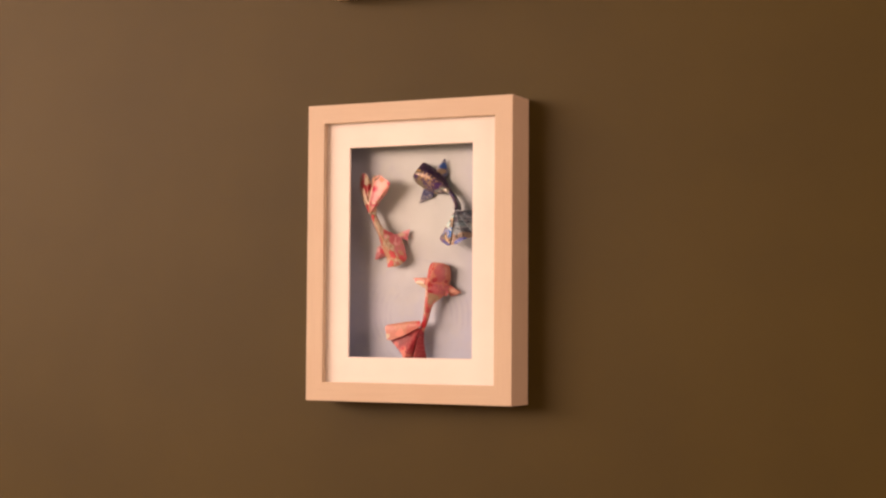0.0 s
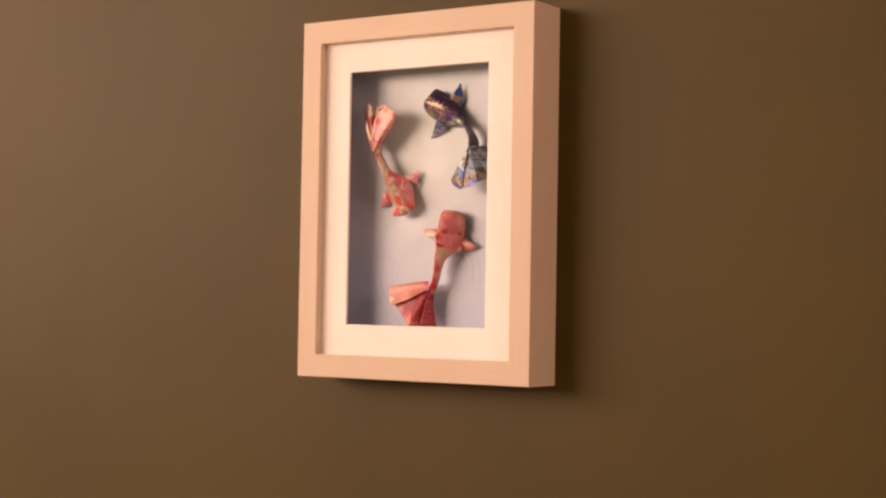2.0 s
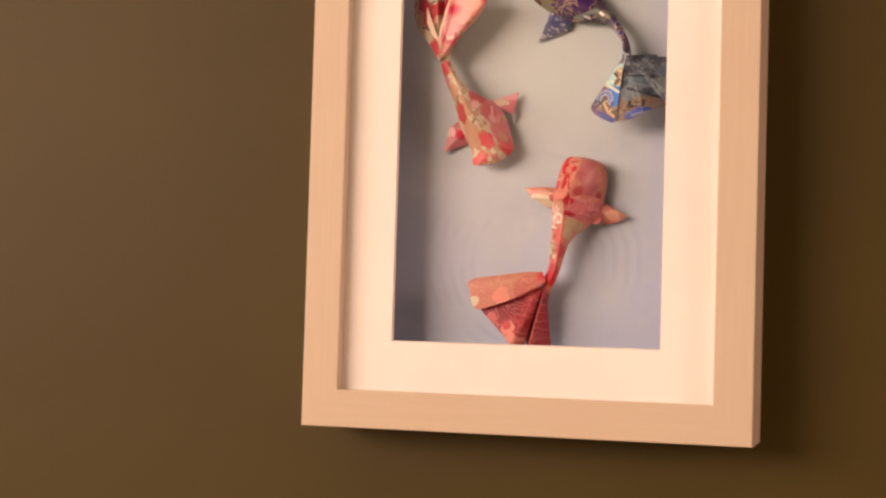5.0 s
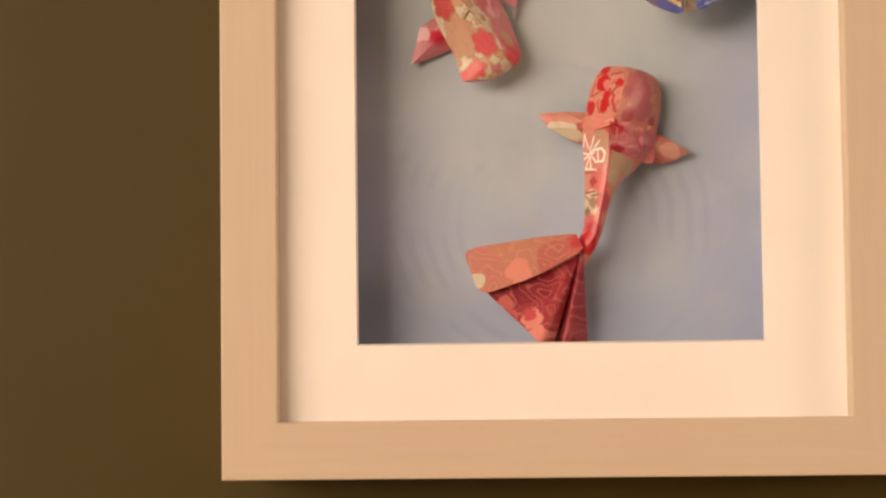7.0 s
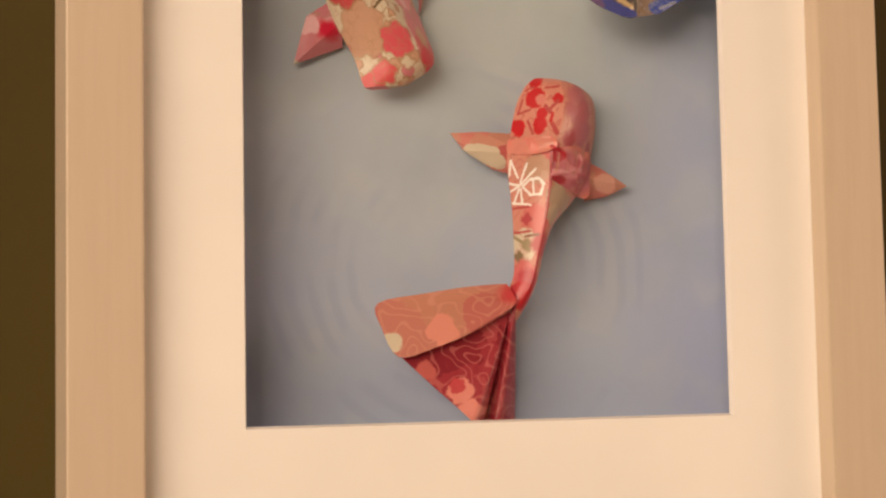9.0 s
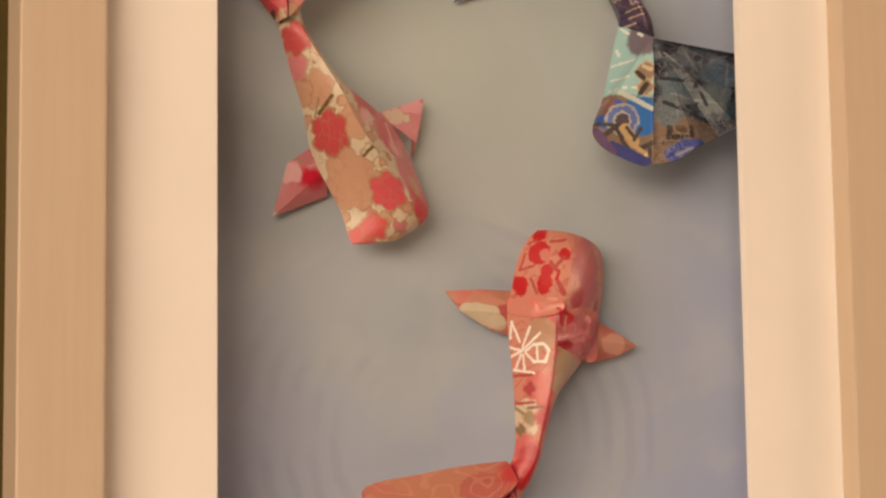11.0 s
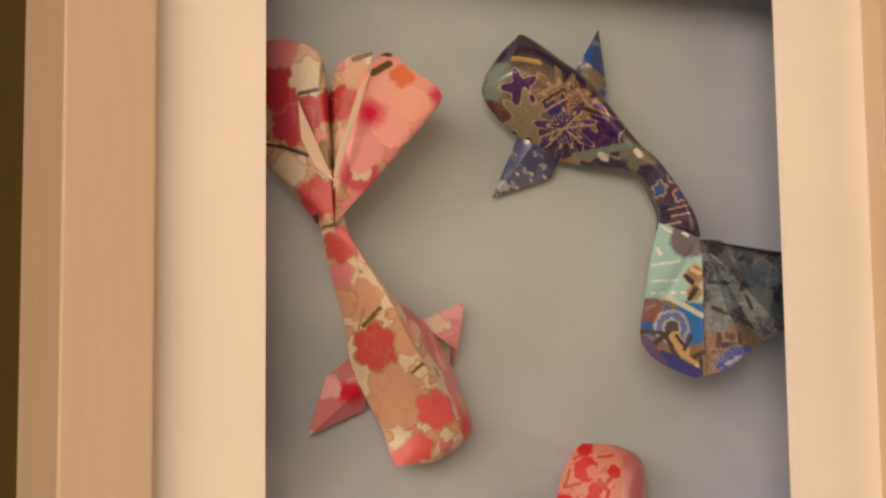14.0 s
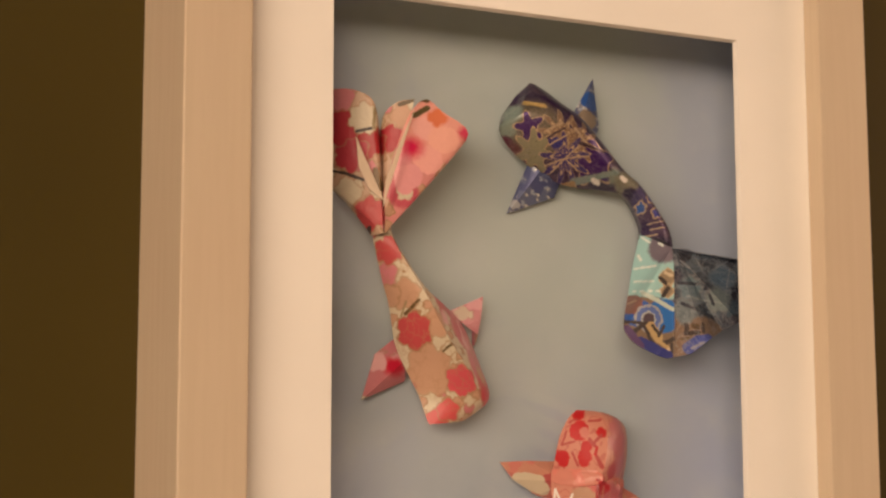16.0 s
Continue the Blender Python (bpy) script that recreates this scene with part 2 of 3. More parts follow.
def moulding(side):
    """One mitred length of the frame: an L-shaped section swept along its side of the rectangle."""
    r = 0.7
    d = DEPTH
    section = [(0, 0), (0, r - d), (0.25 * r, 0.25 * r - d), (r, -d), (FACE - r, -d), (FACE - 0.25 * r, 0.25 * r - d), (FACE, r - d),
               (FACE, MAT_BACK - MAT_THICK - 0.2), (13, MAT_BACK - MAT_THICK - 0.2), (13, 0)]
    bm = bmesh.new()
    ends = []
    for far in (0, 1):
        ring = []
        for u, y in section:
            if side in ("bottom", "top"):
                x = u if far == 0 else WIDTH - u
                z = u if side == "bottom" else HEIGHT - u
            else:
                z = u if far == 0 else HEIGHT - u
                x = u if side == "left" else WIDTH - u
            ring.append(bm.verts.new((x * MM, y * MM, z * MM)))
        ends.append(ring)
    count = len(section)
    for i in range(count):
        j = (i + 1) % count
        bm.faces.new((ends[0][i], ends[0][j], ends[1][j], ends[1][i]))
    bm.faces.new(ends[0])
    bm.faces.new(ends[1][::-1])
    return bm


def ring_plate(outer, inner, y_front, y_back, chamfer):
    """A rectangular plate with a window whose edge slopes towards the back. Returns plate and sloping edge."""
    plate, edge = bmesh.new(), bmesh.new()

    def corners(bm, rect, y):
        l, r, b, t = rect
        return [bm.verts.new((x * MM, y * MM, z * MM)) for x, z in ((l, b), (r, b), (r, t), (l, t))]

    wide = (inner[0] - chamfer, inner[1] + chamfer, inner[2] - chamfer, inner[3] + chamfer)
    of, wf, ob_, ib = corners(plate, outer, y_front), corners(plate, wide, y_front), corners(plate, outer, y_back), corners(plate, inner, y_back)
    ef, eb = corners(edge, wide, y_front), corners(edge, inner, y_back)
    for i in range(4):
        j = (i + 1) % 4
        plate.faces.new((of[i], of[j], wf[j], wf[i]))
        plate.faces.new((ob_[i], ib[i], ib[j], ob_[j]))
        plate.faces.new((of[i], ob_[i], ob_[j], of[j]))
        edge.faces.new((ef[i], ef[j], eb[j], eb[i]))
    return plate, edge


def shadow_box(at, label, backing):
    box_frame = thing("shadow_box_frame", at, label, "picture frame", "frames on the wall")
    for side in ("left", "right"):
        part("stile", moulding(side), BIRCH_Z, box_frame)
    for side in ("bottom", "top"):
        part("rail", moulding(side), BIRCH_X, box_frame)
    inset = (13.4, WIDTH - 13.4, 13.4, HEIGHT - 13.4)
    plate, edge = ring_plate(inset, WINDOW, MAT_BACK - MAT_THICK, MAT_BACK, 0.6)
    mount = part("mount", plate, MOUNT, box_frame, "white card mount with a cut window")
    part("bevel", edge, CORE, mount, "white bevelled edge of the mount")
    part("backing_board", box(bmesh.new(), [k * MM for k in (13.4, BACKING, 13.4)], [k * MM for k in (WIDTH - 13.4, -3, HEIGHT - 13.4)]),
         backing, box_frame, "backing paper washed in pale blue and grey-green")
    for lo, hi in (((13.4, 13.4), (16, HEIGHT - 13.4)), ((WIDTH - 16, 13.4), (WIDTH - 13.4, HEIGHT - 13.4)),
                   ((16, 13.4), (WIDTH - 16, 16)), ((16, HEIGHT - 16), (WIDTH - 16, HEIGHT - 13.4))):
        part("spacer", box(bmesh.new(), (lo[0] * MM, (MAT_BACK + 0.05) * MM, lo[1] * MM), (hi[0] * MM, (BACKING - 0.05) * MM, hi[1] * MM)), BOARD, box_frame)
    return box_frame


WASH = watercolour("watercolour_wash", [(118, 92, 26, 60, 6.5)])
shadow_box(BASE, "pale birch shadow box frame with white mount, holding three paper koi", WASH)
# the next frame up the wall; only its shadow reaches into view
shadow_box(BASE + Vector((0.012, 0, 0.443)), "pale birch frame hung higher on the wall", card("plain_backing", (0.7, 0.7, 0.68)))


# ---- folded paper koi ----
def glide(points, steps):
    """A smooth line through the points, with so many steps between each two."""
    line = []
    for i in range(len(points) - 1):
        p0, p1, p2, p3 = (np.array(points[max(0, min(len(points) - 1, i + k))], float) for k in (-1, 0, 1, 2))
        for s in range(steps):
            t = s / steps
            line.append(0.5 * (2 * p1 + (p2 - p0) * t + (2 * p0 - 5 * p1 + 4 * p2 - p3) * t ** 2 + (3 * p1 - p0 - 3 * p2 + p3) * t ** 3))
    return line + [np.array(points[-1], float)]


def put(bm, p, middle):
    """A vertex at (x, z, y) millimetres of the frame."""
    return bm.verts.new(((p[0] - middle[0]) * MM, p[2] * MM, (p[1] - middle[1]) * MM))


LEAN = math.radians(32)


def unfolded(p):
    """Where a place (x, z, y) lies on the print of a sheet that leans to one side."""
    return (p[0] * math.cos(LEAN) - p[2] * math.sin(LEAN), p[1])


def lay_print(bm, places):
    """Gives the mesh its print: for each vertex its place on the unfolded paper, in millimetres."""
    layer = bm.loops.layers.uv.new("print")
    for face in bm.faces:
        for loop in face.loops:
            loop[layer].uv = places[loop.vert]


def koi_body(stations, middle, bulge_near, bulge_far):
    """A keeled paper body from head to tail. Each station holds one long edge, the ridge and the other edge, as (x, z, y) three times;
    the paper bows a little between them and folds under. Returns the mesh and the places of its upper skin."""
    bm, rows, skin, places = bmesh.new(), [], [], {}
    for row in glide(stations, 4):
        left, ridge, right = row[0:3], row[3:6], row[6:9]
        line = []
        for a, b, count, bow in ((left, ridge, 6, bulge_near), (ridge, right, 5, bulge_far)):
            bow = bow * min(1.0, np.linalg.norm(b - a) / 14)
            for k in range(count):
                s = k / count
                line.append(a + (b - a) * s + np.array((0, 0, -bow * math.sin(math.pi * s) ** 0.8)))
        line.append(right)
        skin += [tuple(p) for p in line]
        for s in (0.25, 0.75):
            under = right + (left - right) * s
            under[2] = min(BACKING - 0.2, max(left[2], right[2]) + 4)
            line.append(under)
        verts = [put(bm, p, middle) for p in line]
        for j, p in enumerate(line):
            places[verts[j]] = unfolded(p)
            if 6 < j < 12:
                places[verts[j]] = (unfolded(ridge)[0] + math.hypot(p[0] - ridge[0], p[2] - ridge[2]), p[1])
        rows.append(verts)
    for a, b in zip(rows, rows[1:]):
        for j in range(len(a)):
            k = (j + 1) % len(a)
            bm.faces.new((a[j], b[j], b[k], a[k])).smooth = True
    bm.faces.new(rows[0])
    bm.faces.new(rows[-1][::-1])
    for a, b in zip(rows, rows[1:]):
        for j in (0, 6, 11):
            bm.edges.get((a[j], b[j])).smooth = False
    lay_print(bm, places)
    return bm, skin


def fold(points, middle, bow=0.8, round_rim=True, thick=0.35, over=None):
    """A folded sheet spread from its first point to a rim through the others, bowed towards the room, with the paper's thickness.
    over: places of a skin on which it lies."""
    bm, places = bmesh.new(), {}
    apex, rim = np.array(points[0], float), glide(points[1:], 4) if round_rim else [np.array(p, float) for p in points[1:]]
    steps = 5

    def layer(shift):
        def at(i, k):
            p = apex + (rim[i] - apex) * (k / steps)
            p[2] -= bow * math.sin(math.pi * k / steps)
            if over:
                near = min(over, key=lambda q: (q[0] - p[0]) ** 2 + (q[1] - p[1]) ** 2)
                p[2] = min(p[2], near[2] - 0.5)
            vert = put(bm, p + np.array((0, 0, shift)), middle)
            places[vert] = unfolded(p)
            return vert
        tip = at(0, 0)
        return [[tip] + [at(i, k) for k in range(1, steps + 1)] for i in range(len(rim))]

    front, back = layer(0), layer(thick)
    for a, b in zip(front, front[1:]):
        for k in range(steps):
            bm.faces.new((a[k], a[k + 1], b[k + 1], b[k]) if k else (a[0], a[1], b[1])).smooth = round_rim
    for a, b in zip(back, back[1:]):
        for k in range(steps):
            bm.faces.new((b[k], b[k + 1], a[k + 1], a[k]) if k else (b[0], b[1], a[1])).smooth = round_rim
    for i in range(len(rim) - 1):
        bm.faces.new((front[i][-1], back[i][-1], back[i + 1][-1], front[i + 1][-1]))
    for i in (0, -1):
        for k in range(steps):
            bm.faces.new((front[i][k], back[i][k], back[i][k + 1], front[i][k + 1]))
    for e in bm.edges:
        if any(len(f.verts) == 4 and not f.smooth for f in e.link_faces):
            e.smooth = False
    lay_print(bm, places)
    return bm


def koi(label, middle, paper, stations, bows, fins, fin_paper, sheets):
    """sheets: (part name, points, paper, bow, rounded, lies on the body)."""
    fish = thing("origami_koi", BASE + Vector((middle[0] * MM, BACKING * MM, middle[1] * MM)), label, "paper fish", "paper koi in the frame")

    def home(ob):
        ob.location.y = -BACKING * MM
        return ob
    bm, skin = koi_body(stations, middle, *bows)
    home(part("body", bm, paper, fish))
    for points in fins:
        home(part("pectoral_fin", fold(points, middle, 0.5, False), fin_paper, fish))
    for name, points, own, bow, rounded, lies in sheets:
        home(part(name, fold(points, middle, bow, rounded, over=skin if lies else None), own, fish))
    return fish


CREAM, PEACH, CORAL = (0.60, 0.54, 0.42), (0.52, 0.32, 0.22), (0.48, 0.07, 0.08)
ROSE, BLUSH, RED, INK = (0.58, 0.21, 0.25), (0.72, 0.42, 0.46), (0.50, 0.008, 0.015), (0.05, 0.04, 0.04)
SALMON, OLIVE, WHITE = (0.58, 0.20, 0.17), (0.30, 0.24, 0.13), (0.85, 0.83, 0.80)
PURPLE, BLUE, TEAL = (0.05, 0.014, 0.13), (0.03, 0.11, 0.42), (0.34, 0.60, 0.62)
GOLD, HIGH = (0.29, 0.235, 0.175), (0.50, 0.39, 0.27)
BARK, LEAF_RIM = (0.36, 0.22, 0.12), (0.95, (0.55, 0.42, 0.27))

# blossom koi, head down
EDGE = card("folded_paper_edge", (0.72, 0.60, 0.48))
MID_A = (82, 195)
PAPER_A = printed_paper(
    "blossom_washi", CREAM, (),
    [(79.9, 172.7, 5.6, 6, CORAL), (84.2, 160.7, 7.4, 7, PEACH), (86.8, 174.7, 4.2, 5, PEACH), (77.5, 183.7, 4.6, 5, PEACH), (72.2, 183.6, 3.6, 5, PEACH),
     (71.7, 189.9, 3.6, 5, ROSE), (79.9, 172.7, 5.4, 6, CORAL), (93.7, 157.6, 4.6, 6, (0.60, 0.09, 0.12)), (85.9, 145.4, 3.6, 5, (0.60, 0.09, 0.10)),
     (89.4, 148.7, 3.3, 5, (0.60, 0.09, 0.10)), (72.7, 196.9, 4.2, 6, CORAL), (90.6, 167, 2, 4, CREAM), (95.8, 151.8, 1.6, 4, CREAM),
     (103.6, 174.3, 7.5, 0, ROSE, 1), (105.6, 161.7, 7, 0, ROSE, 1), (104.8, 156.3, 5, 0, (0.56, 0.12, 0.15), 1),
     (93.4, 183.2, 4.5, 0, (0.54, 0.10, 0.13), 1), (106.7, 168.9, 3.5, 0, (0.66, 0.28, 0.32), 1)] +
    [(102.1, 175.3, 2, 0, (0.50, 0.05, 0.09), 1), (92.3, 176.6, 2, 0, BLUSH, 1), (97.4, 180.5, 3, 0, (0.50, 0.10, 0.13), 1.2),
     (101.2, 172.8, 4.6, 0, (0.56, 0.14, 0.18), 1.5), (102.5, 169.7, 2, 0, BLUSH, 1.2), (110, 165.3, 4.2, 4, ROSE, 0.8),
     (103.7, 153.4, 3.6, 4, (0.56, 0.06, 0.09), 0.8), (104.7, 159.6, 2.8, 0, PEACH, 0.8)],
    [(77.2, 177.8, 81.9, 181.7, 0.5, (0.12, 0.08, 0.03)), (75.8, 177.1, 77.7, 181.5, 0.35, OLIVE), (88.7, 166.5, 91.6, 168.6, 0.4, (0.12, 0.08, 0.03)),
     (103.4, 176.1, 103, 168.1, 0.8, BLUSH)],
    bloom=(0.24, 0.36, [(0, PEACH), (0.6, (0.55, 0.42, 0.30)), (0.8, ROSE)], BARK), rim=(0.65, BARK), crumple=0.2, specular=0.4, filigree=(0.34, 0.03, 0.35, (0.40, 0.24, 0.14)))
TWIGS = [(76.3, 241.7, 82.3, 243.7, 0.7, (0.10, 0.07, 0.03)), (82.4, 243.4, 84.6, 243.2, 0.7, (0.10, 0.07, 0.03)),
     (81, 238.1, 84.6, 240.9, 0.8, (0.10, 0.08, 0.03)), (55.5, 221.2, 59.5, 220.4, 0.4, INK), (59.5, 220.4, 65.5, 218.1, 0.5, INK),
     (63.5, 233, 68.7, 233.9, 0.5, INK), (68.7, 233.9, 69.2, 240.3, 0.4, OLIVE), (69.3, 220.7, 70.7, 215.4, 1, (0.16, 0.10, 0.04)),
     (66.5, 200.7, 67, 203.5, 0.8, INK)]
TAIL_A = printed_paper(
    "blossom_tail_washi", (0.54, 0.38, 0.28), (),
    [(73.2, 231.2, 4.2, 6, (0.38, 0.015, 0.03)), (67.4, 229.3, 4.6, 6, (0.38, 0.02, 0.03)), (61.9, 226, 5.4, 6, (0.42, 0.035, 0.06)),
     (58, 235.1, 6, 6, (0.42, 0.03, 0.05)), (58.8, 243.6, 4, 5, ROSE), (65.9, 237, 4.8, 7, CREAM), (67.6, 207.8, 5, 6, CORAL), (60.2, 214.2, 4.5, 4, CREAM),
     (77.1, 238.2, 3.5, 4, PEACH), (87.5, 237.9, 3, 4, (0.70, 0.20, 0.10), 0.8)],
    TWIGS, bloom=(0.20, 0.40, [(0, PEACH), (0.4, ROSE), (0.7, CREAM)], BARK), rim=(0.55, BARK), specular=0.4)
FLOWER_A = printed_paper(
    "large_blossom_washi", (0.62, 0.26, 0.26), (),
    [(77.5, 214, 4.6, 0, (0.50, 0.09, 0.13), 0.8), (85.3, 233.1, 10, 0, (0.76, 0.36, 0.32), 1.5), (84.1, 234.6, 3.9, 0, (0.80, 0.42, 0.40), 0.3),
     (89.4, 231.3, 4.4, 0, (0.82, 0.43, 0.37), 0.3), (84.9, 224.5, 4.3, 0, (0.80, 0.40, 0.38), 0.3), (79, 219.2, 4.2, 0, (0.72, 0.33, 0.36), 0.3),
     (76.8, 225.4, 3.4, 0, (0.68, 0.28, 0.32), 0.4), (80.2, 228.2, 2.9, 0, (0.58, 0.01, 0.08), 2.2), (87.5, 237.9, 2.8, 4, (0.70, 0.20, 0.10), 0.6),
     (95.7, 233.9, 1.7, 0, (0.60, 0.05, 0.12), 0.9), (78.1, 214.1, 2.4, 5, CREAM), (78.1, 216.1, 2.6, 0, (0.72, 0.33, 0.36), 0.3)],
    TWIGS[:3], bloom=(0.20, 0.40, [(0, ROSE), (0.4, PEACH), (0.7, CORAL)], BARK), specular=0.4)
FIN_A = printed_paper("blossom_fin_washi", ROSE, (),
                      [(72.7, 162.1, 2.8, 0, (0.60, 0.01, 0.05), 1.4), (67.6, 163.5, 3.2, 3, BLUSH), (96.3, 183.0, 2.6, 3, (0.72, 0.36, 0.42)), (93.0, 179.5, 2.2, 4, (0.6, 0.5, 0.4))],
                      bloom=(0.22, 0.36, [(0, BLUSH), (0.5, PEACH), (0.8, CREAM)], (0.50, 0.24, 0.22)))
koi("pink and cream blossom-print origami koi glued to the backing", MID_A, PAPER_A,
    [(86.4, 144.3, -19.5, 95.4, 145, -20.5, 99.3, 145.6, -18), (85.5, 147.2, -18.5, 101.1, 150.7, -22.5, 106.5, 150.4, -18),
     (83.9, 153.4, -17, 100.6, 154.4, -24.5, 108.3, 154.5, -17.5), (78.9, 163.2, -16, 96, 160.6, -27.5, 106.2, 161.9, -16),
     (76.2, 169.6, -16, 88.9, 169.2, -30, 103.9, 168.6, -15), (74.7, 175.8, -17, 84.7, 175.6, -30.5, 100.4, 175.2, -15),
     (73.3, 181.1, -18, 81.9, 181.2, -30, 94, 180.2, -18), (70, 189.3, -20, 78.9, 187, -28.5, 82.9, 186, -24.5),
     (67.9, 196.1, -21, 74.3, 194.7, -27, 76.5, 194.7, -24), (66.7, 201.1, -21.5, 71.3, 200.8, -25.5, 72.9, 200.9, -23)] +
    [(68.2, 207.9, -19.5, 69.9, 207.9, -22.5, 72.2, 208, -20.5)],
    (1.6, 1.4),
    [[(106.6, 172.7, -13), (93.9, 179.4, -17), (109.2, 185.3, -11.8), (106, 176.1, -10.5), (106, 168, -10)],
     [(80.6, 164.3, -14.5), (78.8, 171.5, -12), (70.6, 165.8, -14), (67, 151.8, -12), (82.3, 157.8, -10)]],
    FIN_A,
    [("tail_fin", [(67.6, 201.7, -27), (65.9, 201.2, -22.5), (59.4, 211.5, -18), (50.6, 221.7, -13), (47.6, 232.6, -12), (50.9, 244.8, -16), (55.9, 246.6, -20),
     (60.3, 245.7, -23.5), (64.4, 242.7, -26), (67.3, 236.8, -24), (69.1, 228.2, -20.5), (69.6, 214.8, -21)],
      TAIL_A, 0.8, True, False),
     ("tail_fin", [(68.2, 202.5, -26), (69.1, 214.8, -21), (68.7, 229.6, -21.5), (69, 238.5, -24), (72.2, 242.5, -27), (77, 243.5, -29.5)],
      TAIL_A, 0.0, True, False),
     ("tail_fin", [(68, 201.7, -27.2), (67.4, 213.7, -27.5), (71.4, 228.5, -29), (75.1, 238.6, -30.5), (80.5, 243.6, -30), (85.9, 240.1, -30.5), (94.5, 233.7, -31.3),
     (88, 224, -26), (80.4, 218.4, -22), (74.8, 211.2, -21), (71.6, 204.1, -24)],
      FLOWER_A, 1.2, True, False),
     ("pleat", [(67.5, 211.4, -28), (59.3, 230.9, -25.5), (59.7, 221.8, -26.5), (63, 215, -27)], EDGE, 0.0, False, False),
     ("pleat", [(67.2, 209.5, -28), (67.6, 217.1, -29), (71, 227.9, -30.4), (75.9, 239.5, -31.8), (71.9, 229.3, -30.6), (68.6, 218.6, -29.2)], EDGE, 0.0, False, False)])

# foil koi in blue and purple, head up
MID_B = (155, 215)
PAPER_B = printed_paper(
    "foil_washi", (0.045, 0.032, 0.075), [(0.35, (0.08, 0.055, 0.10)), (0.65, (0.035, 0.014, 0.065))],
    [(115.9, 239.6, 9, 0, (0.15, 0.13, 0.10), 2.5), (108.6, 244.8, 3.6, 0, (0.24, 0.32, 0.30), 1.2), (107.2, 240, 3, 0, (0.22, 0.29, 0.26), 1.2),
     (106.1, 235.1, 2.6, 0, (0.10, 0.03, 0.06), 0.8), (108.3, 232.6, 3, 0, (0.12, 0.05, 0.06), 1), (114.3, 240, 5, 5, PURPLE, 0.3, 0.5, 0.6),
     (124.5, 238.1, 7.6, 9, (0.25, 0.17, 0.12), 0.3, 0.6, 0.3), (134.5, 230.2, 7.5, 5, PURPLE, 0.4, 0.35, 0.2),
     (115.6, 232.7, 7, 7, (0.25, 0.25, 0.17), 0.3, 0.5, 0), (129.7, 236.1, 7, 9, (0.21, 0.13, 0.09), 0.3, 0.6, 0.9),
     (125.4, 230.7, 8.2, 9, (0.05, 0.035, 0.17), 0.3, 0.62, 0.1)] +
    [(122.8, 235.1, 1.8, 0, (0.03, 0.03, 0.20), 0.3), (141.9, 225.7, 2.6, 0, (0.20, 0.24, 0.22), 1), (145.3, 223.7, 4, 0, (0.20, 0.20, 0.16), 0.8),
     (146.1, 220, 2.6, 0, (0.03, 0.02, 0.06), 0.5), (152.7, 217.7, 6, 0, (0.06, 0.05, 0.15), 0.8), (153.5, 211.4, 5.5, 0, (0.07, 0.04, 0.10), 0.8),
     (149.8, 216.2, 1.5, 5, BLUE, 0.2), (154, 219.3, 1.6, 5, (0.04, 0.05, 0.30), 0.2), (155.2, 214.3, 1.5, 5, (0.04, 0.05, 0.30), 0.2),
     (151.1, 209.8, 2.2, 0, (0.03, 0.012, 0.07), 0.2)],
    [(127.7, 224.1, 135.2, 225.4, 1, (0.22, 0.30, 0.29)), (135.2, 225.4, 142, 227.3, 0.8, (0.22, 0.30, 0.29)),
     # the two short white strokes paint glints of light on the foil
     (112.7, 248.2, 119.3, 247, 0.8, (0.55, 0.40, 0.16)), (134.4, 224.6, 135.7, 224.1, 0.8, WHITE), (143.8, 225.7, 144.8, 224.8, 0.8, WHITE),
     (121.1, 222.5, 127.7, 223.6, 0.8, (0.36, 0.24, 0.12)), (125.4, 230.7, 118.7, 228.6, 0.2, HIGH), (125.4, 230.7, 120.3, 226.5, 0.2, HIGH),
     (125.4, 230.7, 129.5, 227.1, 0.2, HIGH), (125.4, 230.7, 132.9, 231.6, 0.2, HIGH), (125.4, 230.7, 131.3, 235.4, 0.2, HIGH),
     (119.9, 236.6, 125.7, 239.8, 0.3, (0.05, 0.03, 0.05)), (119.1, 238.5, 124.9, 241.4, 0.2, HIGH), (120.6, 234.6, 126.4, 237.8, 0.2, HIGH),
     (128.9, 240.1, 133.7, 234.1, 0.25, HIGH)] +
    [(130.5, 235.4, 137.9, 233.6, 0.5, (0.04, 0.02, 0.04)), (152.7, 209.1, 157.6, 209.3, 0.2, HIGH), (151.9, 210.9, 157.5, 211.5, 0.2, HIGH),
     (149.3, 207, 155.1, 207.2, 0.25, HIGH)],
    rough=0.30, metal=0.3, cell=0.30, crumple=0.3, filigree=(0.42, 0.03, 0.25, (0.28, 0.25, 0.28)), rim=LEAF_RIM)
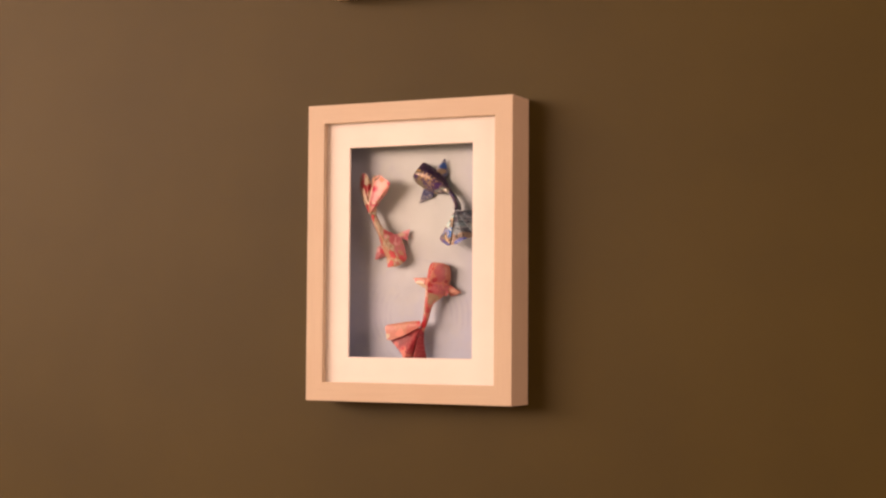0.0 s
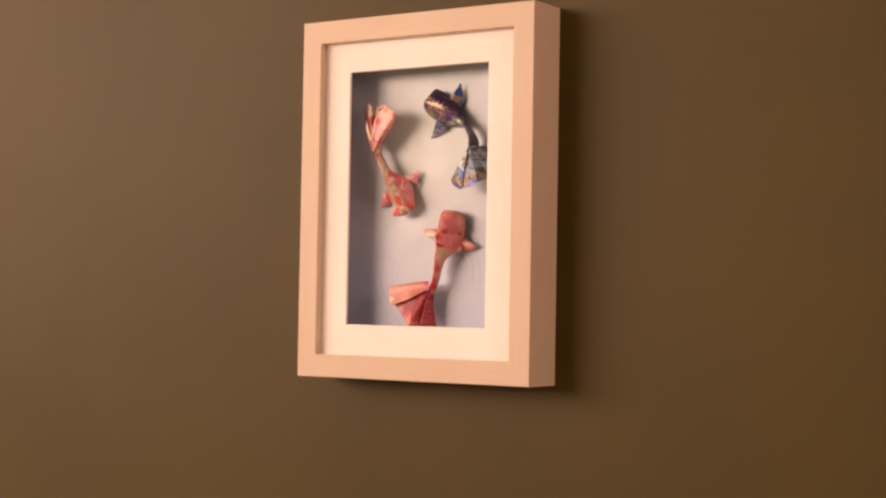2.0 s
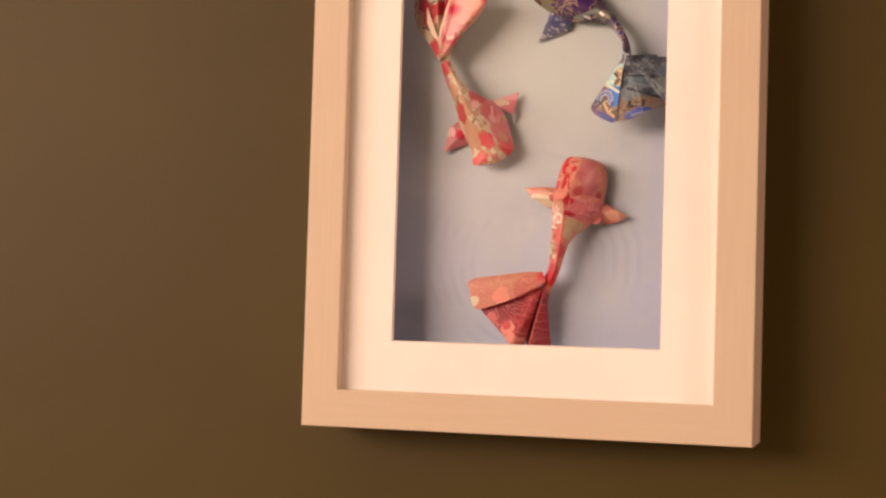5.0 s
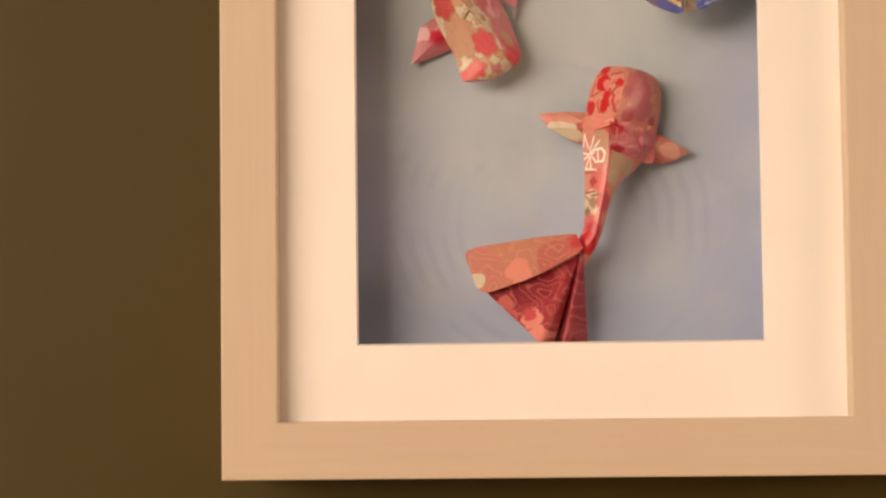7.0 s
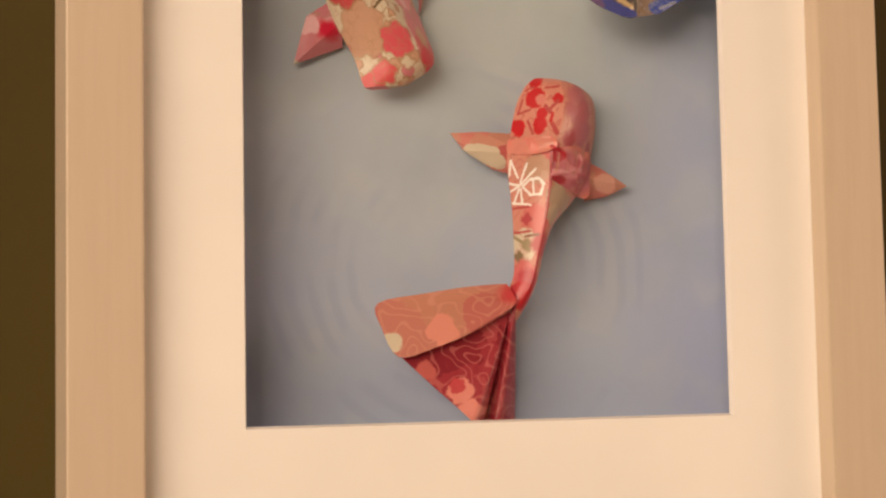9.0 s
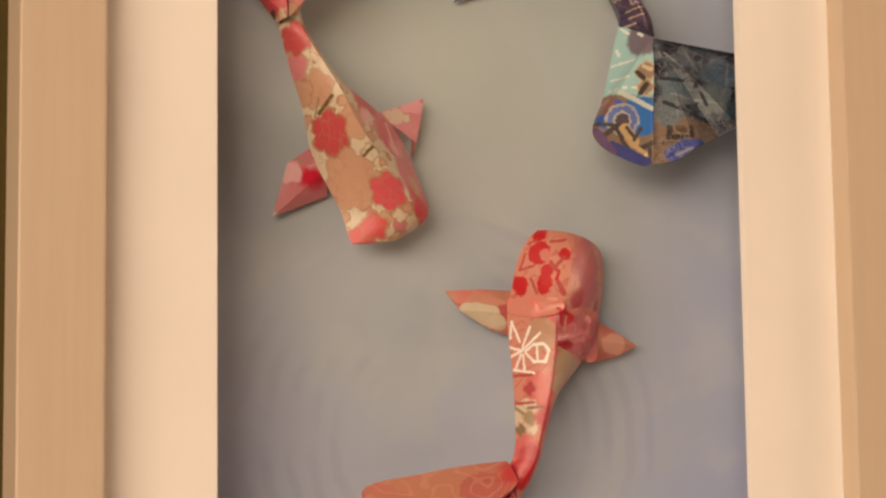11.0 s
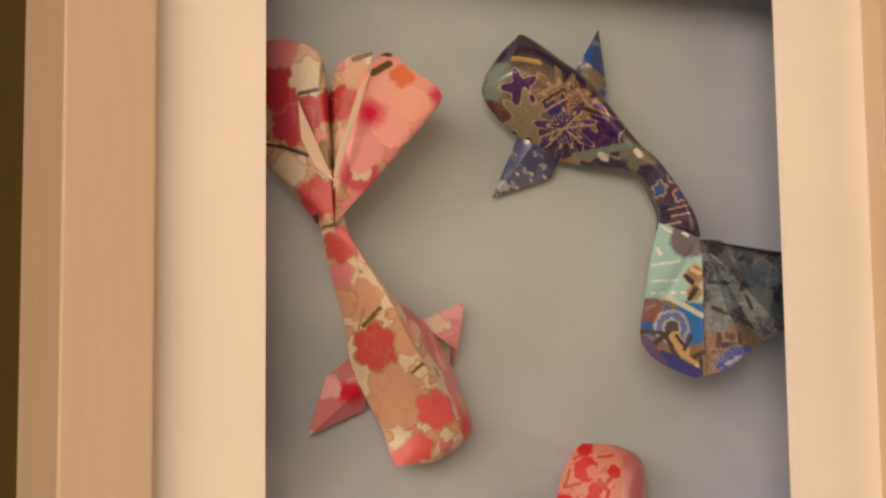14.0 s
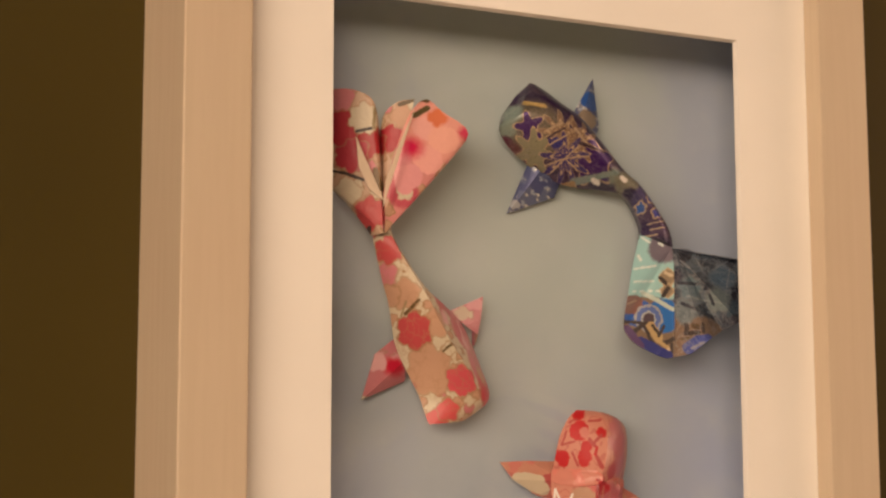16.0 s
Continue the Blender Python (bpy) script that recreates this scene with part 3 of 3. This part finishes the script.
TEAL_B = printed_paper(
    "foil_tail_washi", (0.10, 0.10, 0.16), (),
    [(152.4, 196.2, 13, 0, TEAL, 0.8), (151, 205.1, 7, 0, TEAL, 0.8), (149.5, 188.1, 8.5, 0, TEAL, 0.8), (157.5, 202.6, 5.4, 0, (0.17, 0.15, 0.20), 0.8),
     (158.2, 192.1, 2.6, 4, (0.28, 0.22, 0.15), 0.4), (158, 187.9, 2, 4, (0.28, 0.22, 0.15), 0.4), (151.4, 170.3, 15.5, 0, (0.20, 0.145, 0.10), 0.4),
     (157.9, 170.3, 9, 0, (0.20, 0.145, 0.10), 0.4), (148.3, 180.3, 4.6, 0, BLUE, 0.4), (156.6, 179.5, 5.6, 0, (0.02, 0.15, 0.50), 0.5),
     (146.4, 183.6, 3.6, 0, (0.22, 0.11, 0.10), 0.3), (151.6, 178.6, 4.6, 0, (0.34, 0.36, 0.38), 0.2), (151.6, 178.6, 3.9, 0, (0.10, 0.16, 0.42), 0.2)] +
    [(151.6, 178.6, 2.4, 0, (0.40, 0.44, 0.46), 0.2), (151.6, 178.6, 1.8, 0, (0.08, 0.06, 0.08), 0.2)],
    [(147.5, 196.4, 148.6, 196.5, 0.4, (0.72, 0.80, 0.78)), (149.5, 196.5, 150.6, 196.6, 0.4, (0.72, 0.80, 0.78)),
     (151.4, 196.6, 152.6, 196.6, 0.4, (0.72, 0.80, 0.78)), (153.4, 196.7, 154.5, 196.7, 0.4, (0.72, 0.80, 0.78)),
     (147.3, 191.9, 148.3, 192, 0.35, (0.72, 0.80, 0.78)), (149, 191.7, 149.9, 191.8, 0.35, (0.72, 0.80, 0.78)),
     (150.5, 191.4, 151.4, 191.4, 0.35, (0.72, 0.80, 0.78)), (152.3, 191, 153.3, 191.1, 0.35, (0.72, 0.80, 0.78)),
     (146.9, 188.5, 147.7, 188.4, 0.35, (0.72, 0.80, 0.78)), (149.3, 188, 150.1, 187.8, 0.35, (0.72, 0.80, 0.78)),
     (151.9, 187.7, 152.7, 187.7, 0.35, (0.72, 0.80, 0.78)), (154.5, 187.7, 155.4, 187.7, 0.35, (0.72, 0.80, 0.78))] +
    [(148.8, 200.8, 149.5, 199.3, 0.5, (0.72, 0.80, 0.78)), (150.1, 207, 152.7, 204.9, 0.3, (0.72, 0.80, 0.78)),
     (155.6, 204.4, 156.8, 203.4, 0.4, (0.72, 0.80, 0.78)), (150.2, 187, 159.6, 181.7, 0.7, (0.50, 0.60, 0.56)), (143.6, 177.6, 150.7, 177, 0.55, INK),
     (146.5, 173.9, 150.2, 176.9, 0.7, INK), (149.9, 176.6, 151.5, 173.6, 0.6, INK), (152.3, 176.1, 154.7, 172.3, 1.5, (0.46, 0.34, 0.17)),
     (152.8, 176.3, 154.8, 173.7, 0.5, INK), (154.7, 172.8, 156.5, 176.2, 0.5, INK), (151.4, 172.8, 153.8, 169.5, 0.5, INK),
     (156, 170.3, 159.6, 172, 0.7, INK), (153.9, 171.7, 158.2, 168.7, 0.6, (0.46, 0.34, 0.17)), (157.9, 168.7, 158.1, 166.2, 0.5, (0.6, 0.5, 0.35)),
     (158.9, 170.3, 158.9, 165.8, 0.5, INK)] +
    [(148.9, 170.7, 153, 168.7, 1.9, (0.03, 0.04, 0.22)), (153, 168.7, 157.5, 166.4, 1.8, (0.03, 0.04, 0.22)),
     (144.6, 175.3, 148.9, 169.5, 1.2, (0.10, 0.06, 0.16)), (155.7, 192.1, 157.3, 190.4, 0.7, INK), (156.5, 186.2, 158.2, 188.7, 0.7, INK),
     (157.4, 193.8, 159.5, 193, 0.6, (0.6, 0.5, 0.35)), (145.3, 184.2, 147.7, 184.7, 0.35, (0.42, 0.30, 0.2))],
    rough=0.42, metal=0.1, crumple=0.3, rim=LEAF_RIM, specular=0.4)
DARK_B = printed_paper(
    "crinkled_foil_washi", (0.07, 0.09, 0.13), [(0.3, (0.03, 0.035, 0.06)), (0.5, (0.06, 0.10, 0.15)), (0.72, (0.15, 0.20, 0.26)), (0.9, (0.03, 0.04, 0.07))],
    [(163.9, 170.5, 10, 0, (0.26, 0.19, 0.14), 0.5), (170.5, 174, 6, 0, (0.24, 0.18, 0.14), 0.8), (162.4, 175.1, 5, 0, (0.26, 0.19, 0.14), 0.8),
     (163.5, 181.4, 4.2, 4, (0.16, 0.22, 0.26), 0.8), (165.5, 189.2, 4, 5, (0.14, 0.22, 0.28), 0.8), (176.8, 193.7, 4.5, 4, (0.12, 0.19, 0.28), 1),
     # the near-black blob paints the shade in the hollow beside the crease
     (175.1, 186.2, 4, 5, (0.20, 0.27, 0.30), 1), (160.4, 193.1, 2.6, 0, (0.02, 0.02, 0.05), 0.8)],
    [(164, 176.7, 163.9, 174.3, 0.8, INK), (163.5, 174, 168, 174.4, 0.7, INK), (169.4, 177.4, 169.6, 174.8, 0.6, INK),
     (166.4, 176.6, 167.7, 176.3, 0.9, (0.12, 0.08, 0.04)), (162.3, 172.1, 165.7, 172.5, 0.5, (0.14, 0.10, 0.05)),
     (164.4, 169.2, 167.9, 171.6, 2, (0.05, 0.09, 0.42)), (167.9, 171.6, 171.2, 172.4, 1.8, (0.05, 0.09, 0.42)),
     # the grey-silver strokes from here on paint light caught by the crinkles
     (165.6, 169.2, 169.6, 171.3, 0.4, (0.3, 0.34, 0.45)), (162.4, 198.4, 167.5, 194.4, 0.22, (0.28, 0.32, 0.38)),
     (167.7, 199.6, 171.2, 194, 0.2, (0.28, 0.32, 0.38)), (174.8, 196.7, 178.9, 199.8, 0.2, (0.28, 0.32, 0.38)),
     (179.4, 197, 177.8, 187.4, 0.22, (0.28, 0.32, 0.38)), (164.5, 186.5, 177.8, 184.6, 0.25, (0.28, 0.34, 0.38))] +
    [(162.7, 183.9, 179.4, 177.9, 0.6, (0.03, 0.04, 0.07)), (161.2, 190.6, 170.9, 191.2, 0.5, (0.03, 0.04, 0.07)),
     (170, 192, 173.4, 184.5, 0.5, (0.03, 0.04, 0.07))],
    rough=0.30, metal=0.25, cell=0.30, swirl=(0.14, 55.0, 0.85, 0.4, (0.22, 0.25, 0.30)), crumple=1.0, filigree=(0.40, 0.03, 0.4, (0.38, 0.42, 0.48)), rim=(0.5, (0.24, 0.26, 0.28)))
FIN_B = printed_paper("foil_fin_washi", (0.14, 0.17, 0.30), [(0.5, (0.08, 0.10, 0.24))],
                      [(133.7, 252.5, 3.2, 3, BLUE), (132.5, 246.0, 3.0, 0, GOLD), (108.9, 216.0, 1.6, 3, (0.46, 0.50, 0.56))],
                      bloom=(0.52, 0.36, [(0, (0.62, 0.65, 0.66)), (0.6, (0.34, 0.40, 0.52))], (0.28, 0.27, 0.30)), rough=0.32, metal=0.2, cell=0.4)
koi("blue, purple and gold foil-print origami koi glued to the backing", MID_B, PAPER_B,
    [(120.6, 248.3, -17, 120.6, 248.7, -19, 122.5, 251.7, -16), (114.3, 241.9, -15, 124.3, 247.5, -21.5, 125.3, 256.2, -14.5),
     (114.8, 238.2, -14, 127.8, 246.1, -23.5, 130.6, 254.9, -14), (118.7, 233.6, -13.5, 132.6, 244.1, -25, 136.8, 251.2, -14),
     (126, 228.5, -13, 137.5, 241.4, -25.5, 143.5, 247.1, -14.5), (133.6, 224.7, -13, 143.4, 237.6, -24.5, 149.5, 241.3, -15),
     (142.8, 222.6, -14, 150.5, 232.5, -22.5, 155.6, 234.4, -15.5), (151.7, 222.1, -15.5, 156.3, 227.6, -22, 159.4, 228.4, -18.5),
     (159.1, 220.2, -18, 161.6, 222.2, -24, 164.1, 222.9, -21.5), (165.7, 212.1, -17, 169.3, 209.7, -26.5, 171.2, 210.4, -25)] +
    [(166.4, 207.8, -16, 170.5, 202.8, -28, 172, 203, -27)],
    (4.2, 2.0),
    [[(142.7, 244, -17), (142.3, 248.6, -15), (150.8, 260.6, -12.5), (153.9, 244.3, -11), (151.3, 239.6, -12)],
     [(128.6, 227, -15), (126, 229.9, -12), (118.9, 213, -10), (136.4, 219.3, -10.5), (138.1, 224.4, -12)]],
    FIN_B,
    [("tail_fin", [(170.2, 202.4, -29), (166.4, 208.1, -16), (164.5, 198.5, -14.5), (160.9, 187.1, -16.5), (153.2, 177, -26), (153.4, 172.3, -28.5), (158.4, 168.4, -30.5),
     (166.7, 165.9, -33.5), (167.8, 176.9, -33), (169.2, 190.4, -31.5)],
      TEAL_B, 0.4, True, False),
     ("tail_fin", [(170.9, 202.1, -28.5), (169.4, 190.4, -31.3), (167.9, 177, -32.8), (167, 165.9, -33.3), (174.9, 167.5, -32.5), (181.8, 171.7, -31.5),
     (192.1, 175.9, -25), (196.5, 178.5, -29), (211.1, 185.9, -19), (208.8, 192.3, -25), (211, 201.2, -17), (197.6, 200.5, -23), (195.7, 199.6, -17),
     (186.7, 201, -22), (185.2, 204, -17), (177.6, 202.5, -22)],
      DARK_B, 0.0, False, False)])

# red and salmon koi, head up
MID_C = (132, 100)
PAPER_C = printed_paper(
    "red_crest_washi", (0.58, 0.25, 0.19), (),
    [(128.9, 142.5, 3.2, 0, RED, 0.25), (130.7, 141.8, 1.7, 0, SALMON, 0.25), (128.6, 148, 2.2, 0, RED, 0.3), (131.2, 137.7, 1.9, 0, RED, 0.25),
     (130.6, 134.3, 2.3, 0, RED, 0.25), (130.3, 132.4, 1.6, 0, RED, 0.25), (123.5, 133.9, 2.3, 0, RED, 0.25), (123.6, 132, 1.3, 0, RED, 0.25),
     (121, 135.2, 1.6, 0, RED, 0.3), (136, 141.9, 1.6, 0, RED, 0.3), (144.4, 139, 5.5, 4, (0.46, 0.12, 0.15), 1.5),
     (148, 132.2, 5, 4, (0.46, 0.12, 0.15), 1.5), (142.4, 143.7, 3.5, 4, (0.50, 0.16, 0.18), 1), (132.7, 124.8, 2.6, 4, RED, 0.3),
     (135, 126.7, 2.4, 4, RED, 0.3), (130.2, 120.6, 4.5, 0, (0.46, 0.27, 0.18), 0.8)] +
    [(129.2, 105.6, 4.6, 0, (0.60, 0.15, 0.14), 1), (126.3, 105.9, 1.7, 4, (0.40, 0.05, 0.06), 0.3), (125.9, 98.2, 4.8, 4, CREAM, 0.3),
     (122.6, 98.9, 3, 4, CREAM, 0.3), (126.4, 98.2, 1.8, 4, OLIVE, 0.3), (123.7, 94.9, 1.6, 4, (0.20, 0.15, 0.08), 0.3),
     (125.4, 89.5, 4.2, 4, (0.58, 0.14, 0.14), 0.5), (131.3, 98.2, 3.6, 0, (0.48, 0.08, 0.09), 1), (126.5, 87.7, 3.6, 0, (0.44, 0.04, 0.06), 1),
     (142.6, 110.6, 3, 0, (0.44, 0.34, 0.22), 1), (141.7, 129.4, 3, 0, (0.42, 0.05, 0.07), 1), (148.2, 138.3, 3.4, 0, (0.50, 0.12, 0.14), 1),
     (154.7, 128.1, 2, 0, (0.40, 0.05, 0.07), 1)] +
    [(124.3, 83.3, 4.2, 0, (0.46, 0.008, 0.02), 0.6), (137.3, 112.3, 4.6, 4, (0.42, 0.31, 0.21), 0.8), (135.4, 107, 3, 0, (0.46, 0.36, 0.26), 0.8)],
    [(120.6, 119.4, 121, 124, 0.36, WHITE), (121, 124, 123.5, 118.5, 0.36, WHITE), (124.3, 117, 126.6, 122.5, 0.36, WHITE),
     (124.3, 116.2, 129.4, 120.6, 0.34, WHITE), (120.4, 117.1, 123.8, 116.2, 0.36, WHITE), (120.8, 114.5, 123.8, 115.9, 0.36, WHITE),
     (122.1, 111, 123.8, 115, 0.36, WHITE), (124.8, 110.9, 124.5, 115, 0.36, WHITE), (125.2, 115.9, 127.7, 117.6, 0.36, WHITE),
     (127.7, 117.6, 130.4, 117.8, 0.42, WHITE), (130.4, 117.8, 131.9, 116, 0.42, WHITE), (131.9, 116, 130.8, 113, 0.42, WHITE),
     (130.8, 113, 127.6, 113.1, 0.42, WHITE), (127.6, 113.1, 125.2, 115.4, 0.36, WHITE), (128.5, 117.3, 128.7, 113.8, 0.32, WHITE),
     (121.6, 111, 127.6, 110.1, 0.32, WHITE), (134.8, 127.2, 133.9, 116, 0.45, (0.30, 0.01, 0.02)), (133.9, 116, 132.2, 105.5, 0.4, (0.36, 0.03, 0.04))] +
    [(132.2, 105.5, 128.9, 90.7, 0.4, (0.46, 0.04, 0.05)), (121.4, 101.2, 125.1, 98.9, 0.5, OLIVE), (125.9, 100.8, 129.9, 101.1, 0.4, (0.26, 0.12, 0.08)),
     (121.5, 109.4, 126.8, 109.5, 0.4, (0.42, 0.06, 0.06)), (121.6, 101.9, 127.5, 102.3, 0.4, (0.42, 0.06, 0.06)),
     (132.2, 139.7, 133.8, 137.6, 0.6, (0.42, 0.06, 0.06)), (133.8, 138.8, 136, 141.1, 0.5, (0.42, 0.06, 0.06)),
     (134.4, 134.1, 136.1, 131, 0.7, (0.42, 0.06, 0.06)), (124.8, 142.4, 123.3, 138.1, 0.35, (0.42, 0.06, 0.06)),
     (123.3, 138.1, 127.4, 139.1, 0.35, (0.42, 0.06, 0.06)), (125.6, 145.2, 128, 146.2, 0.35, (0.42, 0.06, 0.06)),
     (126.7, 135.3, 128.4, 131.3, 0.35, (0.42, 0.06, 0.06))] +
    [(134.6, 137.2, 133.9, 134.9, 0.5, RED), (132, 145.5, 135.7, 145.9, 0.4, (0.42, 0.06, 0.06))],
    swirl=(0.13, 52.0, 0.72, 0.55, (0.44, 0.09, 0.08)), crumple=0.2, rim=(0.4, (0.46, 0.16, 0.12)))
GILL_C = printed_paper("red_crest_gill_washi", (0.66, 0.22, 0.18), [(0.6, (0.62, 0.24, 0.19))],
                       [(138.1, 120.0, 6.0, 0, (0.54, 0.15, 0.19), 1.5), (136.1, 124.5, 2.2, 4, (0.48, 0.02, 0.04)), (135.8, 117.5, 1.8, 3, (0.40, 0.02, 0.04))], crumple=0.2)
TAIL_C = printed_paper(
    "red_crest_tail_washi", (0.50, 0.19, 0.15), [(0.45, (0.50, 0.22, 0.15)), (0.8, (0.47, 0.14, 0.12))],
    [(104.4, 73.9, 4, 3, (0.68, 0.27, 0.21)), (106.4, 71, 3.2, 0, (0.68, 0.27, 0.21)), (91.8, 69.9, 3, 0, CREAM, 0.4),
     (122, 84.3, 3, 0, (0.54, 0.05, 0.06), 2)],
    swirl=(0.10, 60.0, 0.7, 0.5, (0.62, 0.30, 0.22)), cell=0.12, crumple=0.2)
DEEP_C = printed_paper(
    "deep_red_tail_washi", (0.30, 0.025, 0.04), [(0.4, (0.36, 0.05, 0.06)), (0.75, (0.22, 0.012, 0.025))],
    [(109.5, 55.9, 3.6, 4, (0.66, 0.24, 0.20)), (108.6, 57.4, 2.2, 0, (0.50, 0.06, 0.07)), (112.3, 50.3, 3.4, 4, (0.66, 0.24, 0.20)),
     (100, 61.8, 2.8, 3, (0.48, 0.11, 0.10))],
    cell=0.14, swirl=(0.11, 46.0, 0.70, 0.55, (0.52, 0.15, 0.14)), crumple=0.5, specular=0.4)
# darkened red: the shade in the valley between the tail folds, put into the colour
TUCK_C = printed_paper("shaded_tuck_washi", (0.20, 0.012, 0.02), [(0.5, (0.26, 0.02, 0.03))], crumple=0.4)
FIN_C = printed_paper("red_crest_fin_washi", SALMON, [(0.5, (0.55, 0.26, 0.19)), (0.9, (0.45, 0.10, 0.10))], [(146.1, 118.0, 3.0, 0, (0.74, 0.40, 0.33))],
                      [(109.6, 127.2, 117.0, 124.0, 2.2, CREAM), (111.7, 127.6, 116.0, 126.6, 1.8, CREAM)])
koi("red and salmon wave-print origami koi glued to the backing", MID_C, PAPER_C,
    [(139.6, 149.1, -18, 144.3, 148.9, -20, 151.5, 148.2, -17), (136.6, 146.5, -18, 146.1, 147.4, -23, 156.5, 146, -17),
     (134, 141, -17, 145.6, 141.5, -27, 159.6, 142.3, -16), (132.3, 133.6, -16.5, 143.4, 132.8, -29.5, 160, 134.4, -15.5),
     (130.8, 126.8, -16.5, 140.5, 126.1, -30.5, 158.7, 127, -15), (130.7, 119.4, -17.5, 140.1, 118.9, -29.5, 156.9, 119.5, -15.5),
     (131, 113.3, -18.5, 139.3, 111.5, -28.5, 150.5, 111.4, -18), (131.1, 107.2, -19.5, 138, 104.1, -28, 143.3, 104.8, -22),
     (130.9, 101.2, -20.5, 136.5, 96.9, -27, 139.8, 97.3, -23), (130.3, 89.2, -21.5, 133.7, 85.5, -25.5, 136, 84.9, -23)] +
    [(126.9, 83, -20.5, 127.8, 77.4, -22, 129.9, 73.5, -19.5)],
    (1.6, 2.2),
    [[(135.9, 126.2, -17), (134.2, 132.7, -14), (123.8, 133, -14.5), (114.3, 132.6, -13), (118.1, 127.2, -14.5), (127.3, 121.9, -13.5), (133.2, 120.5, -13)],
     [(155, 119.5, -16), (157, 125.6, -13), (163.1, 121.9, -14.5), (170.9, 117.5, -13.5), (164.9, 114.4, -12), (157.6, 112.9, -11)]],
    FIN_C,
    [("tail_fin", [(129.9, 81.6, -25), (127.5, 86.9, -23), (116.2, 86.1, -24), (102.3, 84.1, -24.5), (87.9, 81.3, -25), (88.5, 74.3, -26.5), (92.6, 65.9, -29.5),
     (102.6, 68.1, -29.5), (114.6, 72.5, -28.5), (126.2, 78.2, -26)],
      TAIL_C, 0.8, True, False),
     ("tail_fin", [(129, 79.8, -22.5), (93.7, 66.5, -26), (98.4, 61.9, -27), (104.4, 56.1, -28.5), (110.3, 50.3, -31), (113.5, 46.2, -33), (116.7, 40.6, -26),
     (118.9, 51.8, -19), (121.9, 65.1, -18.5)],
      DEEP_C, 0.8, True, False),
     ("tail_fin", [(129.8, 81.2, -24), (121.7, 64.7, -18.3), (119.1, 51.8, -19), (118, 40.4, -22), (120.5, 40.5, -28), (125.5, 40.2, -24), (131.8, 39.7, -15),
     (129.9, 55.2, -15), (129.1, 66.9, -17), (131.2, 76.4, -20)],
      DEEP_C, 0.6, True, False),
     # sheet added behind the folds to draw the shaded valley
     ("tuck", [(129.3, 79.4, -21.5), (94.2, 66.1, -25.5), (102.7, 64.6, -24.5), (117.1, 68.6, -22), (127.3, 76.1, -20.5)], TUCK_C, 0.0, True, False),
     ("gill_fold", [(135.2, 128.9, -25), (130.9, 130.2, -17), (135.6, 130.4, -24), (140.9, 129.5, -29), (140.8, 126.1, -30.5), (135.1, 124.9, -25), (131, 126.2, -17),
     (130.9, 130.2, -17)], GILL_C, 0.0, True, True),
     ("gill_fold", [(150.3, 120.8, -22), (140.7, 126.1, -30.5), (149.6, 127.6, -24), (157.4, 125.7, -17), (157.6, 119.5, -15), (156.2, 113.3, -14), (150.2, 114, -18),
     (140.3, 117.2, -29.5), (140.3, 121.9, -30), (140.7, 126.1, -30.5)], GILL_C, 0.0, True, True)])
